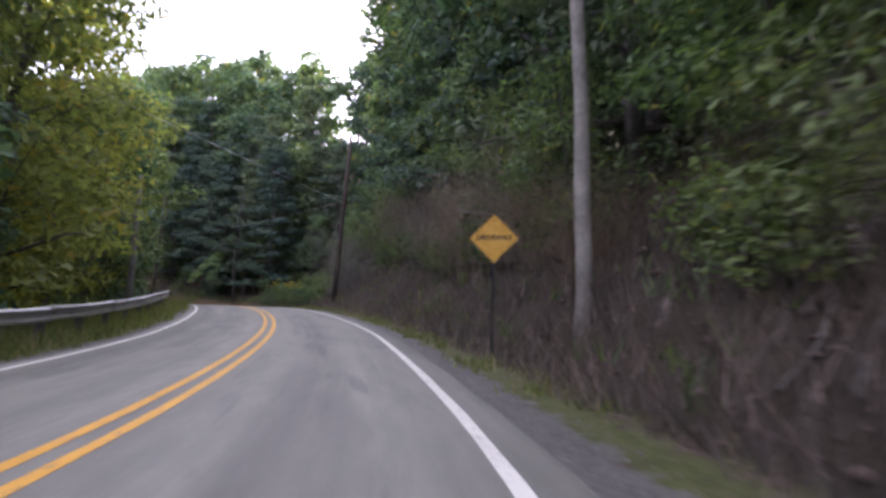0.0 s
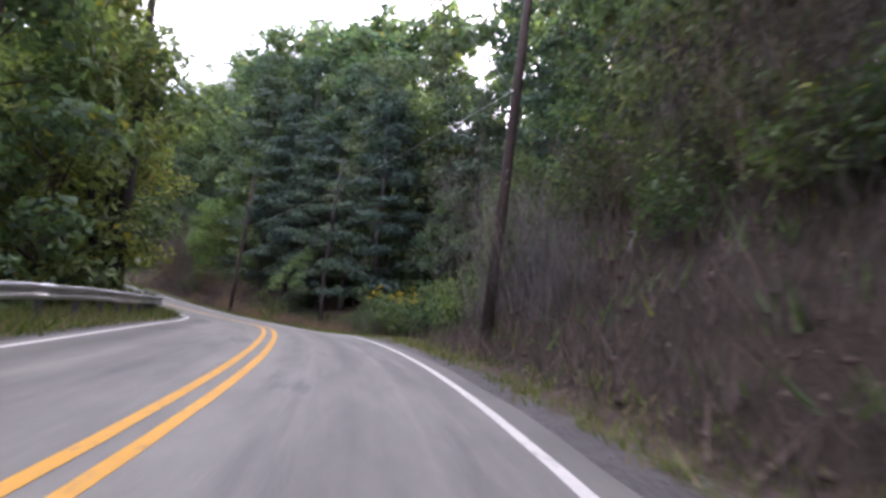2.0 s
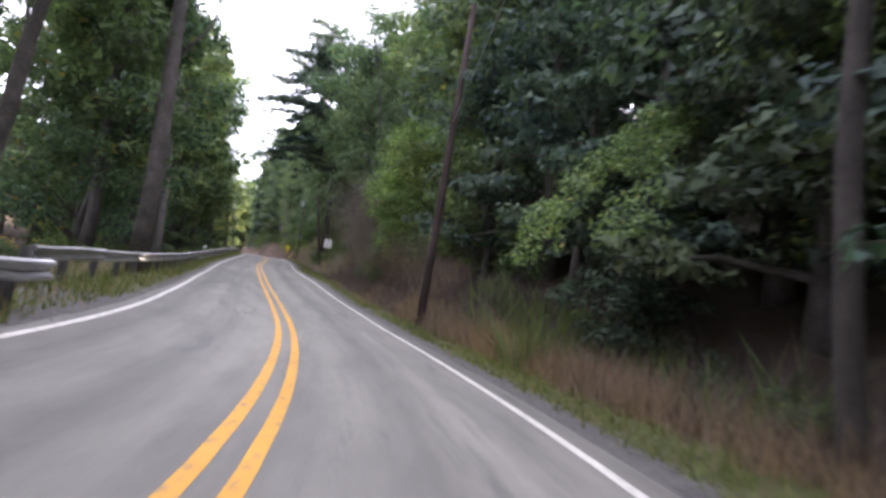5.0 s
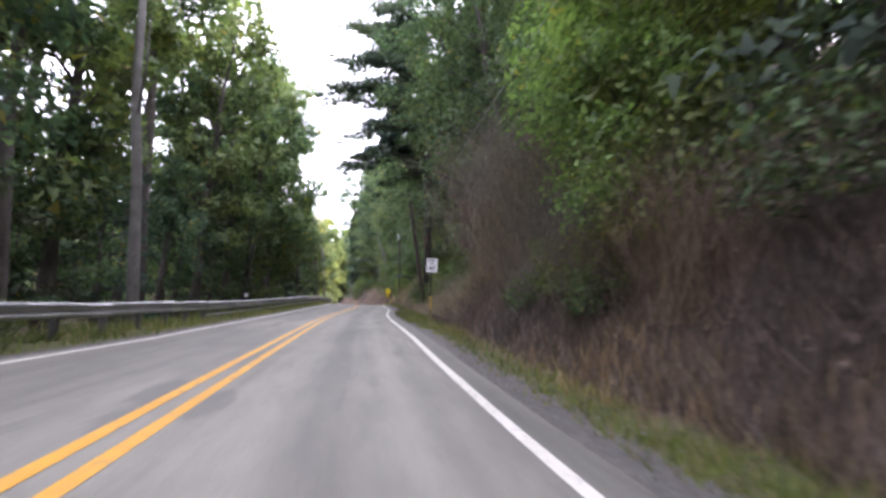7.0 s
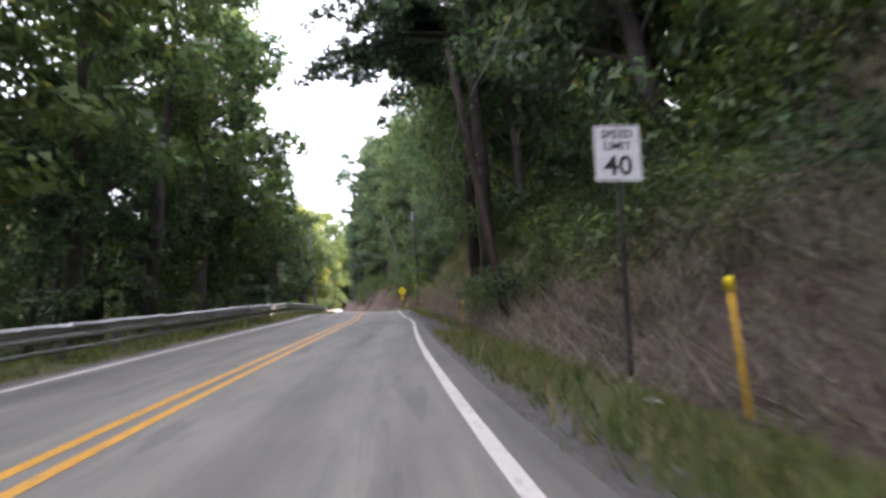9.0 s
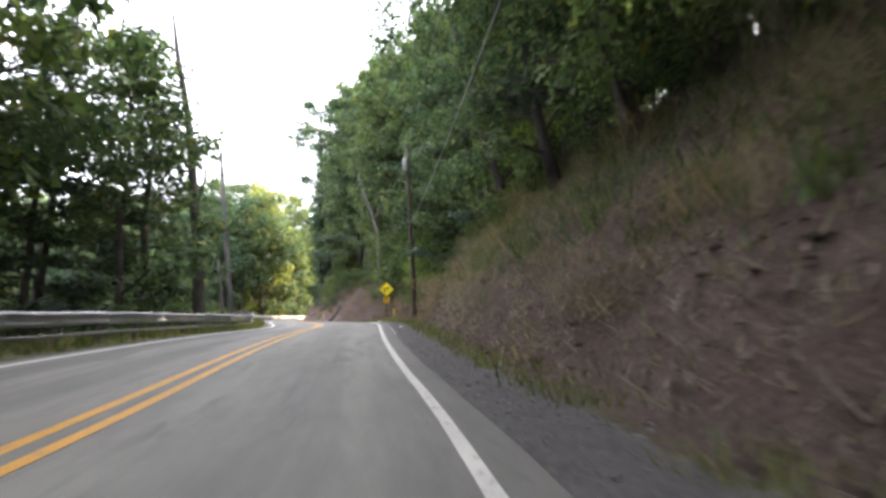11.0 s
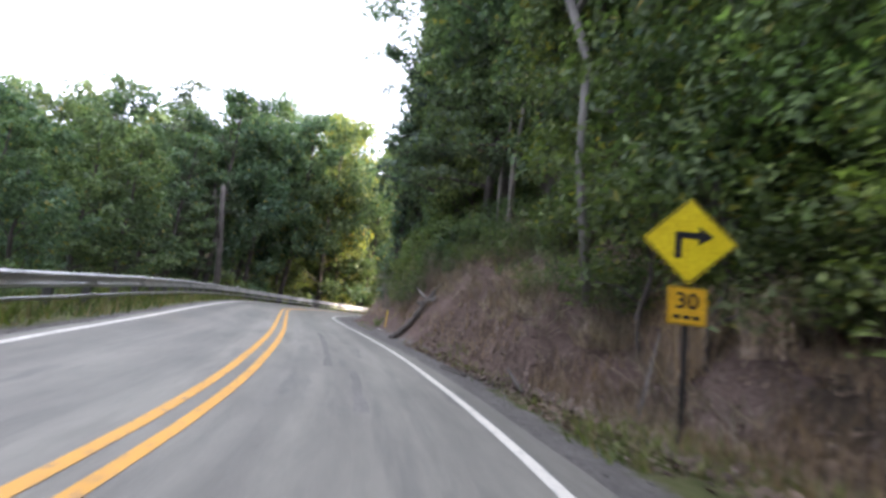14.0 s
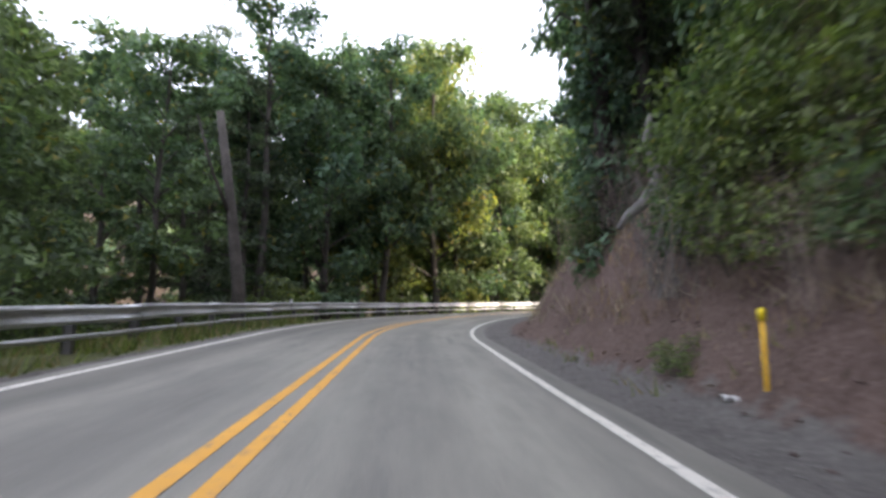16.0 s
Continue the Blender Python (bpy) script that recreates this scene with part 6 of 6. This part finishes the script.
SEEDING = leaf_material("seeding_grass", (0.095, 0.090, 0.050), (0.27, 0.255, 0.16), (0.33, 0.25, 0.19), 0.3, 0.4)
tufts("seeding_grass", ((106, 142, 7.2, 12.6, 24000, 0.18, 0.62, 0.011), (112, 134, 6.2, 7.6, 2500, 0.12, 0.4, 0.011), (60, 76, -8.0, -5.6, 2600, 0.25, 0.7, 0.012)), SEEDING, "feathery olive grass gone to seed", 14, 6, 0.6)
tufts("green_weeds", ((4, 36, 5.0, 9.0, 2500, 0.2, 0.6, 0.03), (53, 64, 5.6, 7.2, 1200, 0.4, 1.1, 0.03), (56.6, 58.4, 4.75, 5.5, 380, 0.7, 1.5, 0.022), (88, 140, 6.5, 11.5, 9000, 0.2, 0.8, 0.03), (150, 178, 6.5, 9.5, 4000, 0.2, 0.7, 0.03)), LEAF_BUSH, "green weeds growing through the bank", 4)


def ground_leaves(name, zones, mat, label, seed, size):
    r = np.random.RandomState(seed)
    V = []
    for s0, s1, d0, d1, count in zones:
        for s, d in zip(r.uniform(s0, s1, count), r.uniform(d0, d1, count)):
            p = spot(s, d, 0.02 + r.uniform(0, 0.05))
            L, a, tilt = size * r.uniform(0.5, 1.8), r.uniform(0, 6.283), r.normal(0, 0.45, 2)
            W = L * r.uniform(0.35, 0.7)
            ux, uy = math.cos(a), math.sin(a)
            sl = 0.9 if d > 4.6 else 0.0
            rx, ry = along(s)[3:5]
            for q, w in ((-L, 0), (0, -W), (L, 0), (0, W)):
                x, y = q * ux - w * uy, q * uy + w * ux
                V.append((p.x + x, p.y + y, p.z + sl * (x * rx + y * ry) + tilt[0] * q * 0.6 + tilt[1] * w))
    V = np.asarray(V)
    ob = new(name, blades_mesh(name, V, np.arange(len(V)).reshape(-1, 4), mat))
    tagged(ob, label, "leaf litter", kind="stuff")


ground_leaves("leaf_litter", ((80, 104, 5.0, 9, 6000), (104, 141, 4.7, 11, 28000), (141, 149, 4.4, 8, 4000), (149, 163, 4.2, 8.0, 4500), (146, 158, 4.0, 6.4, 11000), (163, 178, 4.3, 9.5, 2500), (0, 36, 4.6, 8.5, 1500), (66, 80, 4.9, 8, 1300)), LITTER, "dead leaves and bark scraps on the earth bank", 6, 0.030)


def clods(name, zones, mat, label, seed):
    """Loose stones and lumps of earth, each an uneven eight-sided lump."""
    r = np.random.RandomState(seed)
    V, F = [], []
    shape = [(1, 0, 0), (0, 1, 0), (-1, 0, 0), (0, -1, 0), (0, 0, 0.8), (0, 0, -0.8)]
    for s0, s1, d0, d1, count, lo, hi in zones:
        for s, d in zip(r.uniform(s0, s1, count), r.uniform(d0, d1, count)):
            p, k = spot(s, d, 0.01), lo + (hi - lo) * r.uniform() ** 3
            a = r.uniform(0, 6.283)
            o = len(V)
            for x, y, z in shape:
                x, y, z = x * r.uniform(0.6, 1.4), y * r.uniform(0.5, 1.1), z * r.uniform(0.4, 0.9)
                V.append((p.x + k * (x * math.cos(a) - y * math.sin(a)), p.y + k * (x * math.sin(a) + y * math.cos(a)), p.z + k * z))
            F += [(o, o + 1, o + 4), (o + 1, o + 2, o + 4), (o + 2, o + 3, o + 4), (o + 3, o, o + 4), (o + 1, o, o + 5), (o + 2, o + 1, o + 5), (o + 3, o + 2, o + 5), (o, o + 3, o + 5)]
    ob = new(name, blades_mesh(name, V, np.asarray(F), mat))
    tagged(ob, label, "loose stones", kind="stuff")


CLOD = two_scale("loose_earth", (0.035, 0.025, 0.022), (0.085, 0.060, 0.051), (0.14, 0.10, 0.086), 2.5, 18.0, 0.95, 0.02)
clods("loose_earth", ((108, 141, 4.6, 11, 1100, 0.015, 0.06), (108, 141, 4.8, 8.5, 520, 0.05, 0.17), (82, 104, 4.9, 8, 500, 0.02, 0.09), (149, 178, 4.0, 9, 700, 0.012, 0.055), (149, 178, 4.3, 8, 40, 0.05, 0.12), (144, 157, 4.3, 6.6, 260, 0.03, 0.12), (0, 36, 4.6, 8, 1200, 0.03, 0.14)), CLOD, "loose lumps of brown earth and stone on the bank", 8)
CHIP = two_scale("shoulder_grit", (0.10, 0.095, 0.09), (0.20, 0.19, 0.18), (0.34, 0.32, 0.30), 3.0, 20.0, 0.9, 0.01)
clods("shoulder_gravel", ((106, 141, 4.7, 8.0, 160, 0.02, 0.075), (104, 140, 3.6, 4.7, 1500, 0.008, 0.05), (-2, 178, 3.5, 4.2, 4200, 0.008, 0.035), (-2, 178, -3.4, -3.0, 1800, 0.008, 0.03), (36.5, 43, 3.6, 8, 700, 0.01, 0.035)), CHIP, "grey gravel on the road shoulder", 9)

distant_wood()

# the patterns from which the copies were made
for group in KINDS.values():
    for ob in group:
        for o in (*ob.children_recursive, ob):
            bpy.data.objects.remove(o)
